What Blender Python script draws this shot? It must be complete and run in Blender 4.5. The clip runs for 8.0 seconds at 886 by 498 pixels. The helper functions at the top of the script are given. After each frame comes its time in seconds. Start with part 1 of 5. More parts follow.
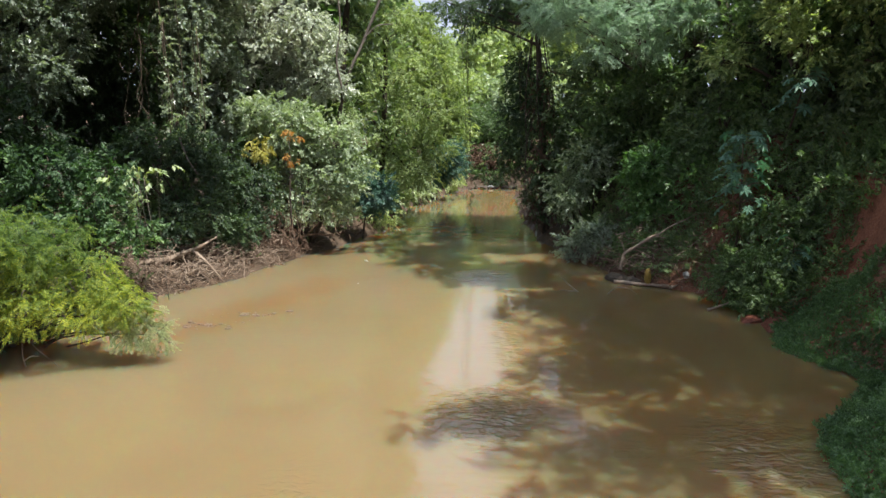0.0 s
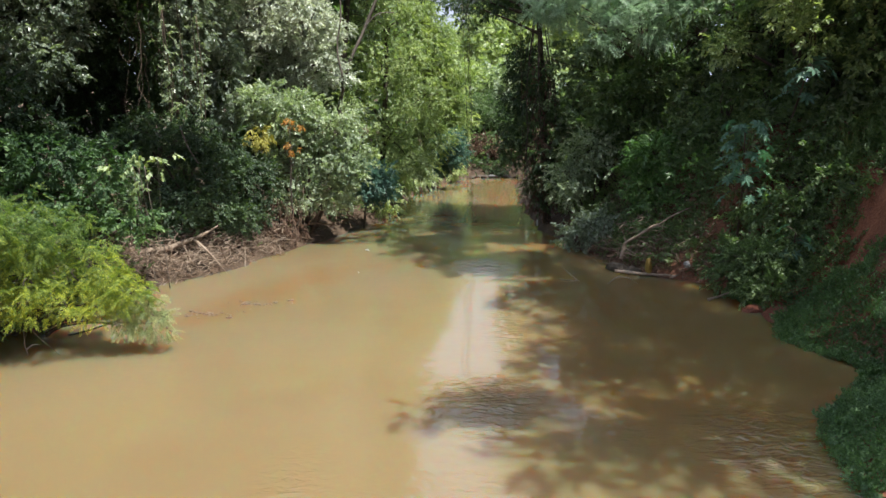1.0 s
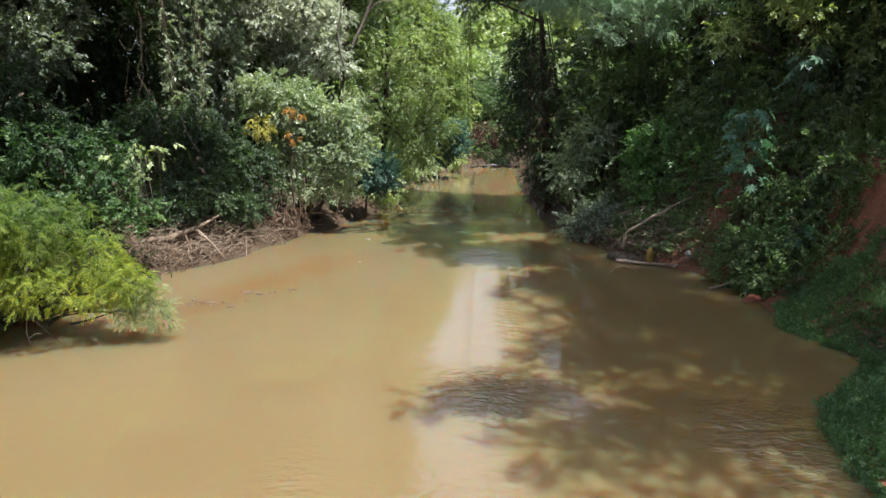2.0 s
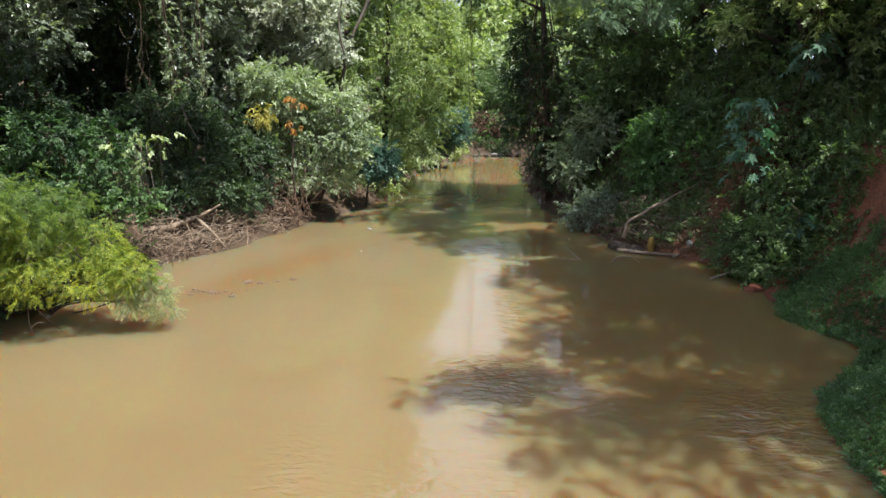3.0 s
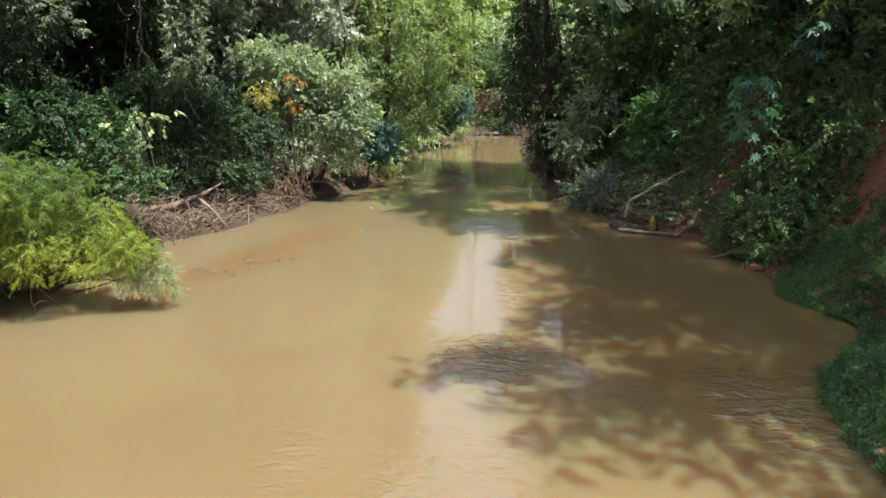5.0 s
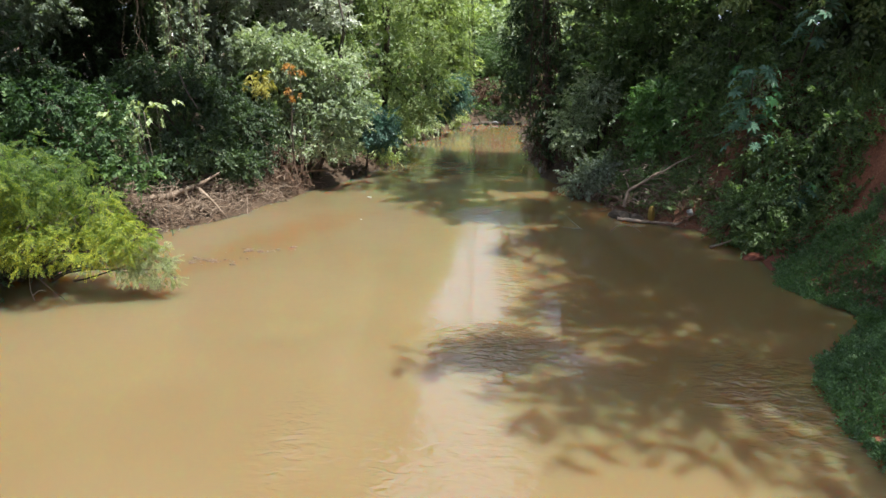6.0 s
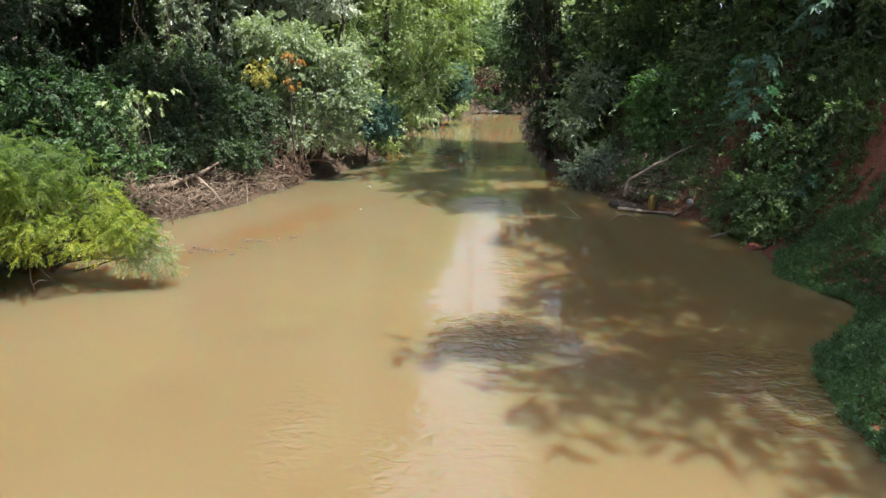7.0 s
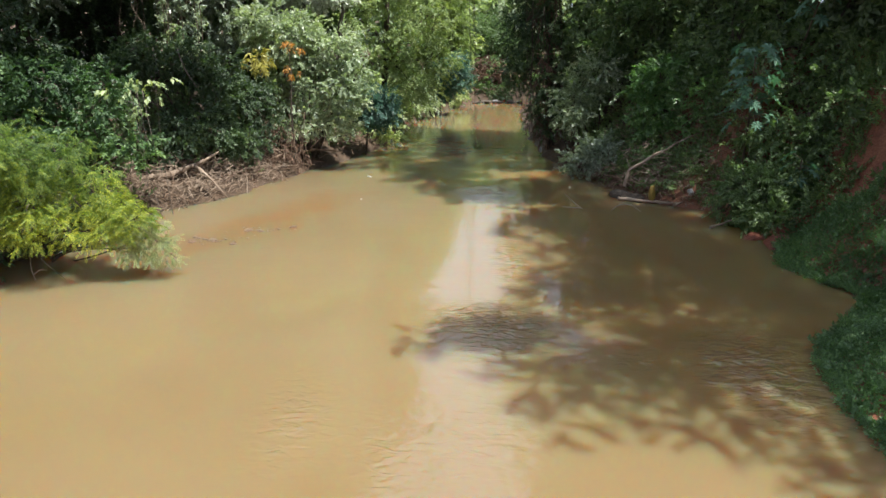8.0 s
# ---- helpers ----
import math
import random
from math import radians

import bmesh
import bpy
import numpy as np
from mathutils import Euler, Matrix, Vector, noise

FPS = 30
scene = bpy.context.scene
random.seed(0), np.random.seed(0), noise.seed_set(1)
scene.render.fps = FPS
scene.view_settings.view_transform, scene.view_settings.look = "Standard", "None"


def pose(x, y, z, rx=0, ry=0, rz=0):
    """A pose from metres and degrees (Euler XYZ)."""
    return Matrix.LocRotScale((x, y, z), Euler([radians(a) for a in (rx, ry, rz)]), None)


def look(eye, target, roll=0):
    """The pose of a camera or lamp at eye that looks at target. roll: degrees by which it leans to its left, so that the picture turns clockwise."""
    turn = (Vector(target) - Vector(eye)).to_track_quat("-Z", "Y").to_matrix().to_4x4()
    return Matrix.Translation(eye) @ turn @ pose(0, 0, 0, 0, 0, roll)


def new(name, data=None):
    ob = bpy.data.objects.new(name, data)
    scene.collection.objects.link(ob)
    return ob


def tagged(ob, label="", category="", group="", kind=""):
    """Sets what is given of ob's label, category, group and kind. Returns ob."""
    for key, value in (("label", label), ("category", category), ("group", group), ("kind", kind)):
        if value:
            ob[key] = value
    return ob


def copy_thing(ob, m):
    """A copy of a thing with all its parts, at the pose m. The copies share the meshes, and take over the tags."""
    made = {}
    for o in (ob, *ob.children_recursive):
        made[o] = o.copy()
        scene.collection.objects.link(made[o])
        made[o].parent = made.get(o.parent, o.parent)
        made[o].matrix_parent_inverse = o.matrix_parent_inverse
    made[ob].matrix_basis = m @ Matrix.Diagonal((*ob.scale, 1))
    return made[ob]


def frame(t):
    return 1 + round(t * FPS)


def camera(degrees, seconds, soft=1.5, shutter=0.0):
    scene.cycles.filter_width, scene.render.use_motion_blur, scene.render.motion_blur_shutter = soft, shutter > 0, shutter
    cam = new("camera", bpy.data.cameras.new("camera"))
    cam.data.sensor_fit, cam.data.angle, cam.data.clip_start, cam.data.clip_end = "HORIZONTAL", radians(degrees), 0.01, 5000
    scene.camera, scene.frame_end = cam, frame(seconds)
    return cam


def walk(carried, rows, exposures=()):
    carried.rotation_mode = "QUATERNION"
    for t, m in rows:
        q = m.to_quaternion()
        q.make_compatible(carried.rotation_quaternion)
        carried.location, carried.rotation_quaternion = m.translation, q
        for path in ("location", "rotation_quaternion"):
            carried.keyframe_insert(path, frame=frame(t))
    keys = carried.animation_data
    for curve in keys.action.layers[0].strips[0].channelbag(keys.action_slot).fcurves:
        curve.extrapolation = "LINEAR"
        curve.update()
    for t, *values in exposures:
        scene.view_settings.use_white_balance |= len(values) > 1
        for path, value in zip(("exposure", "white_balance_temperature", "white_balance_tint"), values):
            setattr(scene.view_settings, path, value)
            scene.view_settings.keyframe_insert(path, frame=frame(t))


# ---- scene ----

# ---------------------------------------------------------------- camera
# A camera that tilts slowly down from one spot, 4 m over the water.
cam = camera(64.8, 8.0, soft=1.5)
TILTS = ((0.0, 0.0, 0.0, 0.0), (0.5, -0.434, -0.046, 0.046), (1.0, -0.875, -0.055, 0.084), (1.5, -1.309, -0.055, 0.138),
         (3.0, -2.618, -0.068, 0.278), (3.5, -3.042, -0.079, 0.341), (4.0, -3.471, -0.098, 0.377), (4.5, -3.889, -0.116, 0.407),
         (6.0, -5.189, -0.125, 0.300), (6.5, -5.615, -0.135, 0.290), (7.0, -6.033, -0.138, 0.303), (7.5, -6.458, -0.148, 0.317),
         (8.0, -6.868, -0.141, 0.315))
walk(cam, [(t, pose(0, 0, 4.0, 80 + down, lean, turn)) for t, down, lean, turn in TILTS], exposures=((0.0, 1.13), (8.0, 1.22)))

# ---------------------------------------------------------------- light
SUN_WAY = Vector((0.36, -0.24, 0.90)).normalized()
world = bpy.data.worlds.new("world")
scene.world = world
world.use_nodes = True
wn = world.node_tree
sky = wn.nodes.new("ShaderNodeTexSky")
sky.sky_type = "NISHITA"
sky.sun_disc = False
sky.sun_elevation = math.asin(SUN_WAY.z)
sky.sun_rotation = math.atan2(SUN_WAY.x, SUN_WAY.y)
sky.air_density = 1.0
sky.dust_density = 2.5
wn.nodes["Background"].inputs["Strength"].default_value = 0.051
# thin bright clouds drawn across the blue
cloud_at, cloud, cloud_mix, cloud_cut = wn.nodes.new("ShaderNodeTexCoord"), wn.nodes.new("ShaderNodeTexNoise"), wn.nodes.new("ShaderNodeMix"), wn.nodes.new("ShaderNodeMapRange")
cloud.inputs["Scale"].default_value, cloud.inputs["Detail"].default_value = 2.3, 6.0
cloud_cut.inputs["From Min"].default_value, cloud_cut.inputs["From Max"].default_value = 0.24, 0.46
cloud_mix.data_type = "RGBA"
cloud_mix.inputs[7].default_value = (7.8, 8.7, 11.0, 1)
wn.links.new(cloud_at.outputs["Generated"], cloud.inputs["Vector"])
wn.links.new(cloud.outputs["Fac"], cloud_cut.inputs["Value"])
wn.links.new(cloud_cut.outputs[0], cloud_mix.inputs[0])
wn.links.new(sky.outputs[0], cloud_mix.inputs[6])
# clouds are brighter overhead than towards the horizon
up, rise, lift = wn.nodes.new("ShaderNodeSeparateXYZ"), wn.nodes.new("ShaderNodeMapRange"), wn.nodes.new("ShaderNodeVectorMath")
rise.inputs["From Min"].default_value, rise.inputs["From Max"].default_value = 0.1, 0.85
rise.inputs["To Min"].default_value, rise.inputs["To Max"].default_value = 0.85, 1.5
lift.operation = "SCALE"
wn.links.new(cloud_at.outputs["Generated"], up.inputs[0])
wn.links.new(up.outputs["Z"], rise.inputs["Value"])
wn.links.new(cloud_mix.outputs[2], lift.inputs[0])
wn.links.new(rise.outputs[0], lift.inputs["Scale"])
wn.links.new(lift.outputs[0], wn.nodes["Background"].inputs["Color"])
sun_data = bpy.data.lights.new("sun", "SUN")
sun_data.energy, sun_data.angle, sun_data.color = 5.0, radians(0.7), (1.0, 0.98, 0.91)
sun = new("sun", sun_data)
sun.matrix_world = look(SUN_WAY * 60, (0, 0, 0))

# ---------------------------------------------------------------- materials
def material(name):
    m = bpy.data.materials.new(name)
    m.use_nodes = True
    return m, m.node_tree.nodes, m.node_tree.links, m.node_tree.nodes["Principled BSDF"]


def node(nodes, kind, **values):
    n = nodes.new(kind)
    for key, value in values.items():
        n.inputs[key.replace("_", " ")].default_value = value
    return n


def ramp(nodes, stops):
    r = nodes.new("ShaderNodeValToRGB")
    while len(r.color_ramp.elements) < len(stops):
        r.color_ramp.elements.new(0.5)
    for e, (at, c) in zip(r.color_ramp.elements, stops):
        e.position, e.color = at, (*c, 1)
    return r


def leaf_material(name, dark, mid, light, glow, rough=0.42, through_leaf=0.4, patch=0.6):
    """Leaf blades: each blade its own shade, clumps drift in hue, light passes through."""
    m, n, l, p = material(name)
    dark, mid, light = (tuple(k * c for k, c in zip((1.17, 1.10, 1.26), q)) for q in (dark, mid, light))  # lifts every leaf colour a little, blue most
    geo, pos = n.new("ShaderNodeNewGeometry"), n.new("ShaderNodeTexCoord")
    r = ramp(n, ((0.0, dark), (0.55, mid), (1.0, light)))
    clump = node(n, "ShaderNodeTexNoise", Scale=patch, Detail=3.0)
    l.new(pos.outputs["Object"], clump.inputs["Vector"])
    add = n.new("ShaderNodeMath")
    add.operation = "MULTIPLY_ADD"
    add.inputs[1].default_value = 0.55
    l.new(geo.outputs["Random Per Island"], add.inputs[0])
    stretch = n.new("ShaderNodeMapRange")
    stretch.inputs["From Min"].default_value, stretch.inputs["From Max"].default_value = 0.33, 0.68
    stretch.inputs["To Min"].default_value, stretch.inputs["To Max"].default_value = 0.0, 0.45
    l.new(clump.outputs["Fac"], stretch.inputs["Value"])
    l.new(stretch.outputs[0], add.inputs[2])
    l.new(add.outputs[0], r.inputs["Fac"])
    vein = node(n, "ShaderNodeTexNoise", Scale=60.0, Detail=2.0)
    l.new(pos.outputs["Object"], vein.inputs["Vector"])
    bump = node(n, "ShaderNodeBump", Strength=0.25, Distance=0.01)
    l.new(vein.outputs["Fac"], bump.inputs["Height"])
    l.new(bump.outputs[0], p.inputs["Normal"])
    l.new(r.outputs[0], p.inputs["Base Color"])
    p.inputs["Roughness"].default_value = rough
    trans, mix, tint = n.new("ShaderNodeBsdfTranslucent"), n.new("ShaderNodeMixShader"), n.new("ShaderNodeMix")
    tint.data_type, tint.blend_type = "RGBA", "MULTIPLY"
    tint.inputs[0].default_value = 1.0
    l.new(r.outputs[0], tint.inputs[6])
    tint.inputs[7].default_value = (*glow, 1)
    l.new(tint.outputs[2], trans.inputs["Color"])
    mix.inputs[0].default_value = through_leaf
    l.new(p.outputs[0], mix.inputs[1])
    l.new(trans.outputs[0], mix.inputs[2])
    l.new(mix.outputs[0], n["Material Output"].inputs["Surface"])
    return m


def rough_material(name, stops, scale, detail=6.0, rough=0.9, bump=0.6, depth=0.02, fine=40.0, stretch=(1, 1, 1)):
    """Bark, dead wood and stone: coarse blotches, fine grain, relief."""
    m, n, l, p = material(name)
    pos, size = n.new("ShaderNodeTexCoord"), n.new("ShaderNodeMapping")
    size.inputs["Scale"].default_value = stretch
    l.new(pos.outputs["Object"], size.inputs["Vector"])
    big, small = node(n, "ShaderNodeTexNoise", Scale=scale, Detail=detail), node(n, "ShaderNodeTexNoise", Scale=fine, Detail=4.0)
    l.new(size.outputs[0], big.inputs["Vector"])
    l.new(size.outputs[0], small.inputs["Vector"])
    both = n.new("ShaderNodeMath")
    both.operation = "MULTIPLY_ADD"
    both.inputs[1].default_value = 0.45
    l.new(small.outputs["Fac"], both.inputs[0])
    half = n.new("ShaderNodeMath")
    half.operation = "MULTIPLY"
    half.inputs[1].default_value = 0.55
    l.new(big.outputs["Fac"], half.inputs[0])
    l.new(half.outputs[0], both.inputs[2])
    r = ramp(n, stops)
    l.new(both.outputs[0], r.inputs["Fac"])
    l.new(r.outputs[0], p.inputs["Base Color"])
    b = node(n, "ShaderNodeBump", Strength=bump, Distance=depth)
    l.new(both.outputs[0], b.inputs["Height"])
    l.new(b.outputs[0], p.inputs["Normal"])
    p.inputs["Roughness"].default_value = rough
    return m


LIME = leaf_material("lime_leaf", (0.03, 0.075, 0.038), (0.135, 0.205, 0.036), (0.45, 0.455, 0.045), (1.5, 1.7, 0.7), 0.5, 0.42)
MID = leaf_material("mid_green_leaf", (0.040, 0.072, 0.030), (0.088, 0.142, 0.052), (0.185, 0.255, 0.09), (1.35, 1.7, 0.8), 0.45)
DARK = leaf_material("dark_leaf", (0.044, 0.068, 0.036), (0.092, 0.135, 0.066), (0.185, 0.245, 0.115), (1.6, 2.0, 0.8), 0.40)
GREY = leaf_material("grey_green_leaf", (0.07, 0.105, 0.07), (0.16, 0.205, 0.145), (0.34, 0.395, 0.30), (1.3, 1.5, 0.6), 0.30)
PALE = leaf_material("pale_green_leaf", (0.105, 0.15, 0.095), (0.245, 0.31, 0.185), (0.45, 0.51, 0.345), (1.3, 1.5, 0.6), 0.33)
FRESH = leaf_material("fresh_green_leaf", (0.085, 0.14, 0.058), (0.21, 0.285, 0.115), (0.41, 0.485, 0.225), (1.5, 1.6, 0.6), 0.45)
BLUE = leaf_material("blue_green_leaf", (0.03, 0.07, 0.055), (0.065, 0.135, 0.1), (0.14, 0.25, 0.18), (1.2, 1.6, 0.9), 0.45)
CASTOR = leaf_material("palmate_leaf", (0.045, 0.105, 0.06), (0.068, 0.15, 0.088), (0.105, 0.205, 0.118), (1.1, 1.5, 0.9), 0.5, 0.3)
HERB = leaf_material("creeper_leaf", (0.034, 0.07, 0.032), (0.07, 0.135, 0.05), (0.145, 0.235, 0.085), (1.3, 1.8, 0.5), 0.5)
GRASS = leaf_material("grass_blade", (0.045, 0.075, 0.028), (0.085, 0.125, 0.045), (0.19, 0.22, 0.09), (1.5, 1.6, 0.6), 0.5)
YELLOW = leaf_material("yellow_leaf", (0.23, 0.23, 0.055), (0.33, 0.33, 0.085), (0.45, 0.44, 0.15), (1.2, 1.2, 0.4), 0.5)
ORANGE = leaf_material("orange_leaf", (0.28, 0.15, 0.04), (0.40, 0.24, 0.06), (0.53, 0.36, 0.12), (1.3, 1.0, 0.4), 0.5)
FEATHERY = leaf_material("feathery_leaf", (0.10, 0.17, 0.105), (0.23, 0.34, 0.21), (0.41, 0.53, 0.35), (1.15, 1.3, 0.95), 0.5, 0.4)
DROOP = leaf_material("drooping_leaf", (0.11, 0.15, 0.065), (0.21, 0.26, 0.11), (0.36, 0.40, 0.19), (1.3, 1.4, 0.7), 0.5, 0.4)
# darker leaf colour that puts in the shade under and between trees
SHADE = leaf_material("shade_toned_leaf", (0.018, 0.034, 0.018), (0.041, 0.073, 0.034), (0.105, 0.16, 0.07), (1.5, 1.8, 0.5), 0.55)
BRIGHT = leaf_material("bright_leaf", (0.016, 0.04, 0.016), (0.048, 0.1, 0.034), (0.15, 0.245, 0.08), (1.4, 1.7, 0.7), 0.55)
VIVID = leaf_material("vivid_leaf", (0.036, 0.085, 0.025), (0.075, 0.155, 0.045), (0.16, 0.265, 0.085), (1.4, 1.7, 0.7), 0.42)
SILVER = leaf_material("silver_leaf", (0.17, 0.215, 0.15), (0.37, 0.42, 0.31), (0.60, 0.64, 0.51), (1.2, 1.3, 0.8), 0.3)
DEAD = leaf_material("dead_leaf", (0.04, 0.024, 0.014), (0.09, 0.055, 0.03), (0.19, 0.125, 0.075), (1.1, 0.9, 0.6), 0.8, 0.15)

BARK = rough_material("bark", ((0.3, (0.017, 0.012, 0.008)), (0.5, (0.051, 0.037, 0.026)), (0.7, (0.102, 0.082, 0.061))), 3.0, stretch=(1, 1, 0.3))
PALE_BARK = rough_material("pale_bark", ((0.3, (0.048, 0.037, 0.031)), (0.5, (0.116, 0.095, 0.078)), (0.7, (0.218, 0.190, 0.163))), 3.0, stretch=(1, 1, 0.4))
LIANA = rough_material("liana_bark", ((0.3, (0.027, 0.018, 0.012)), (0.5, (0.075, 0.051, 0.034)), (0.7, (0.136, 0.102, 0.075))), 5.0)
DRIFT = rough_material("driftwood", ((0.28, (0.085, 0.055, 0.038)), (0.5, (0.221, 0.162, 0.119)), (0.72, (0.391, 0.323, 0.255))), 4.0, rough=0.85)
TWIG = rough_material("dead_twig", ((0.3, (0.051, 0.030, 0.019)), (0.5, (0.128, 0.081, 0.053)), (0.7, (0.281, 0.196, 0.140))), 6.0)
STONE = rough_material("river_stone", ((0.3, (0.05, 0.027, 0.015)), (0.5, (0.10, 0.062, 0.037)), (0.7, (0.19, 0.135, 0.09))), 6.0, rough=0.85)
RED_STONE = rough_material("red_clay", ((0.3, (0.05, 0.010, 0.005)), (0.5, (0.105, 0.024, 0.010)), (0.7, (0.15, 0.045, 0.02))), 4.0, rough=0.7)
LITTER = rough_material("white_plastic", ((0.3, (0.14, 0.14, 0.13)), (0.5, (0.24, 0.24, 0.23)), (0.7, (0.38, 0.38, 0.36))), 5.0, rough=0.45, bump=0.2)
OCHRE = rough_material("ochre_sack", ((0.3, (0.150, 0.088, 0.017)), (0.5, (0.245, 0.156, 0.027)), (0.7, (0.326, 0.224, 0.054))), 9.0, rough=0.7)


def soil_material():
    """Red earth on the high bank, brown leaf-strewn mud elsewhere."""
    m, n, l, p = material("earth")
    pos = n.new("ShaderNodeTexCoord")
    big, mid, fine = (node(n, "ShaderNodeTexNoise", Scale=s, Detail=6.0) for s in (0.35, 2.2, 22.0))
    for t in (big, mid, fine):
        l.new(pos.outputs["Object"], t.inputs["Vector"])
    red = ramp(n, ((0.25, (0.055, 0.018, 0.010)), (0.42, (0.125, 0.042, 0.022)), (0.56, (0.21, 0.078, 0.040)), (0.72, (0.28, 0.14, 0.085))))
    mud = ramp(n, ((0.3, (0.019, 0.012, 0.007)), (0.5, (0.053, 0.032, 0.018)), (0.72, (0.118, 0.075, 0.045))))
    mixed = n.new("ShaderNodeMath")
    mixed.operation = "MULTIPLY_ADD"
    mixed.inputs[1].default_value = 0.5
    l.new(fine.outputs["Fac"], mixed.inputs[0])
    half = n.new("ShaderNodeMath")
    half.operation = "MULTIPLY"
    half.inputs[1].default_value = 0.5
    l.new(mid.outputs["Fac"], half.inputs[0])
    l.new(half.outputs[0], mixed.inputs[2])
    l.new(mixed.outputs[0], red.inputs["Fac"])
    l.new(mixed.outputs[0], mud.inputs["Fac"])
    xyz, side = n.new("ShaderNodeSeparateXYZ"), n.new("ShaderNodeMapRange")
    l.new(pos.outputs["Object"], xyz.inputs[0])
    side.inputs["From Min"].default_value, side.inputs["From Max"].default_value = 0.0, 4.5
    l.new(xyz.outputs["X"], side.inputs["Value"])
    blot = n.new("ShaderNodeMapRange")
    blot.inputs["From Min"].default_value, blot.inputs["From Max"].default_value = 0.30, 0.46
    l.new(big.outputs["Fac"], blot.inputs["Value"])
    near, both = n.new("ShaderNodeMapRange"), n.new("ShaderNodeMath")
    near.inputs["From Min"].default_value, near.inputs["From Max"].default_value = 20.5, 15.0
    l.new(xyz.outputs["Y"], near.inputs["Value"])
    both.operation = "MULTIPLY"
    l.new(side.outputs[0], both.inputs[0])
    l.new(near.outputs[0], both.inputs[1])
    fac = n.new("ShaderNodeMath")
    fac.operation = "MULTIPLY"
    l.new(both.outputs[0], fac.inputs[0])
    l.new(blot.outputs[0], fac.inputs[1])
    mix = n.new("ShaderNodeMix")
    mix.data_type = "RGBA"
    l.new(fac.outputs[0], mix.inputs[0])
    l.new(mud.outputs[0], mix.inputs[6])
    l.new(red.outputs[0], mix.inputs[7])
    l.new(mix.outputs[2], p.inputs["Base Color"])
    b = node(n, "ShaderNodeBump", Strength=0.9, Distance=0.08)
    l.new(mixed.outputs[0], b.inputs["Height"])
    l.new(b.outputs[0], p.inputs["Normal"])
    p.inputs["Roughness"].default_value = 0.92
    return m


def water_material():
    """Silt-laden river: light scatters inside the murk, a thin gloss with ripples on top, orange over the sandbar."""
    m, n, l, p = material("muddy_water")
    pos = n.new("ShaderNodeTexCoord")
    murk = node(n, "ShaderNodeTexNoise", Scale=0.22, Detail=4.0)
    l.new(pos.outputs["Object"], murk.inputs["Vector"])
    base = ramp(n, ((0.3, (0.735, 0.500, 0.228)), (0.5, (0.79, 0.545, 0.262)), (0.72, (0.83, 0.58, 0.295))))
    l.new(murk.outputs["Fac"], base.inputs["Fac"])
    # the shallow bar: a long tongue beside the near bank
    place = n.new("ShaderNodeMapping")
    place.vector_type = "TEXTURE"
    place.inputs["Location"].default_value = (-3.7, 16.0, 0)
    place.inputs["Rotation"].default_value = (0, 0, radians(-27))
    place.inputs["Scale"].default_value = (1.25, 4.6, 1.0)
    wob = node(n, "ShaderNodeTexNoise", Scale=0.7, Detail=5.0)
    l.new(pos.outputs["Object"], wob.inputs["Vector"])
    l.new(pos.outputs["Object"], place.inputs["Vector"])
    dist = n.new("ShaderNodeVectorMath")
    dist.operation = "LENGTH"
    l.new(place.outputs[0], dist.inputs[0])
    shift = n.new("ShaderNodeMath")
    shift.operation = "MULTIPLY_ADD"
    shift.inputs[1].default_value = 1.3
    l.new(wob.outputs["Fac"], shift.inputs[0])
    l.new(dist.outputs["Value"], shift.inputs[2])
    bar = n.new("ShaderNodeMapRange")
    bar.interpolation_type = "SMOOTHSTEP"
    bar.inputs["From Min"].default_value, bar.inputs["From Max"].default_value = 1.65, 0.75
    bar.inputs["To Max"].default_value = 0.85
    l.new(shift.outputs[0], bar.inputs["Value"])
    mix = n.new("ShaderNodeMix")
    mix.data_type = "RGBA"
    mix.inputs[7].default_value = (0.82, 0.42, 0.165, 1)
    l.new(bar.outputs[0], mix.inputs[0])
    l.new(base.outputs[0], mix.inputs[6])
    # redder towards the right bank: warm shade put into the water colour
    across, warm_shade, tint = n.new("ShaderNodeSeparateXYZ"), n.new("ShaderNodeMapRange"), n.new("ShaderNodeMix")
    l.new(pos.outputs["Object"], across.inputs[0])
    warm_shade.interpolation_type = "SMOOTHSTEP"
    warm_shade.inputs["From Min"].default_value, warm_shade.inputs["From Max"].default_value = 0.2, 3.2
    warm_shade.inputs["To Max"].default_value = 0.9
    l.new(across.outputs["X"], warm_shade.inputs["Value"])
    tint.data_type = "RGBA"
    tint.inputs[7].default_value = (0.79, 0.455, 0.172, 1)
    upstream, where_warm_shade = n.new("ShaderNodeMapRange"), n.new("ShaderNodeMath")
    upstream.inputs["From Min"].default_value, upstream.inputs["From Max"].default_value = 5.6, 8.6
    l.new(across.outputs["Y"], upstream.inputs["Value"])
    where_warm_shade.operation = "MULTIPLY"
    l.new(warm_shade.outputs[0], where_warm_shade.inputs[0])
    l.new(upstream.outputs[0], where_warm_shade.inputs[1])
    l.new(where_warm_shade.outputs[0], tint.inputs[0])
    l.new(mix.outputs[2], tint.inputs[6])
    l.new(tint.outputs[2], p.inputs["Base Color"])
    murk_dark, body = n.new("ShaderNodeBsdfPrincipled"), n.new("ShaderNodeMixShader")
    murk_dark.inputs["Base Color"].default_value = (0.002, 0.0015, 0.001, 1)
    body.inputs[0].default_value = 0.178
    l.new(murk_dark.outputs[0], body.inputs[1])
    l.new(p.outputs[0], body.inputs[2])
    l.new(body.outputs[0], n["Material Output"].inputs["Surface"])
    p.inputs["Subsurface Weight"].default_value = 1.0
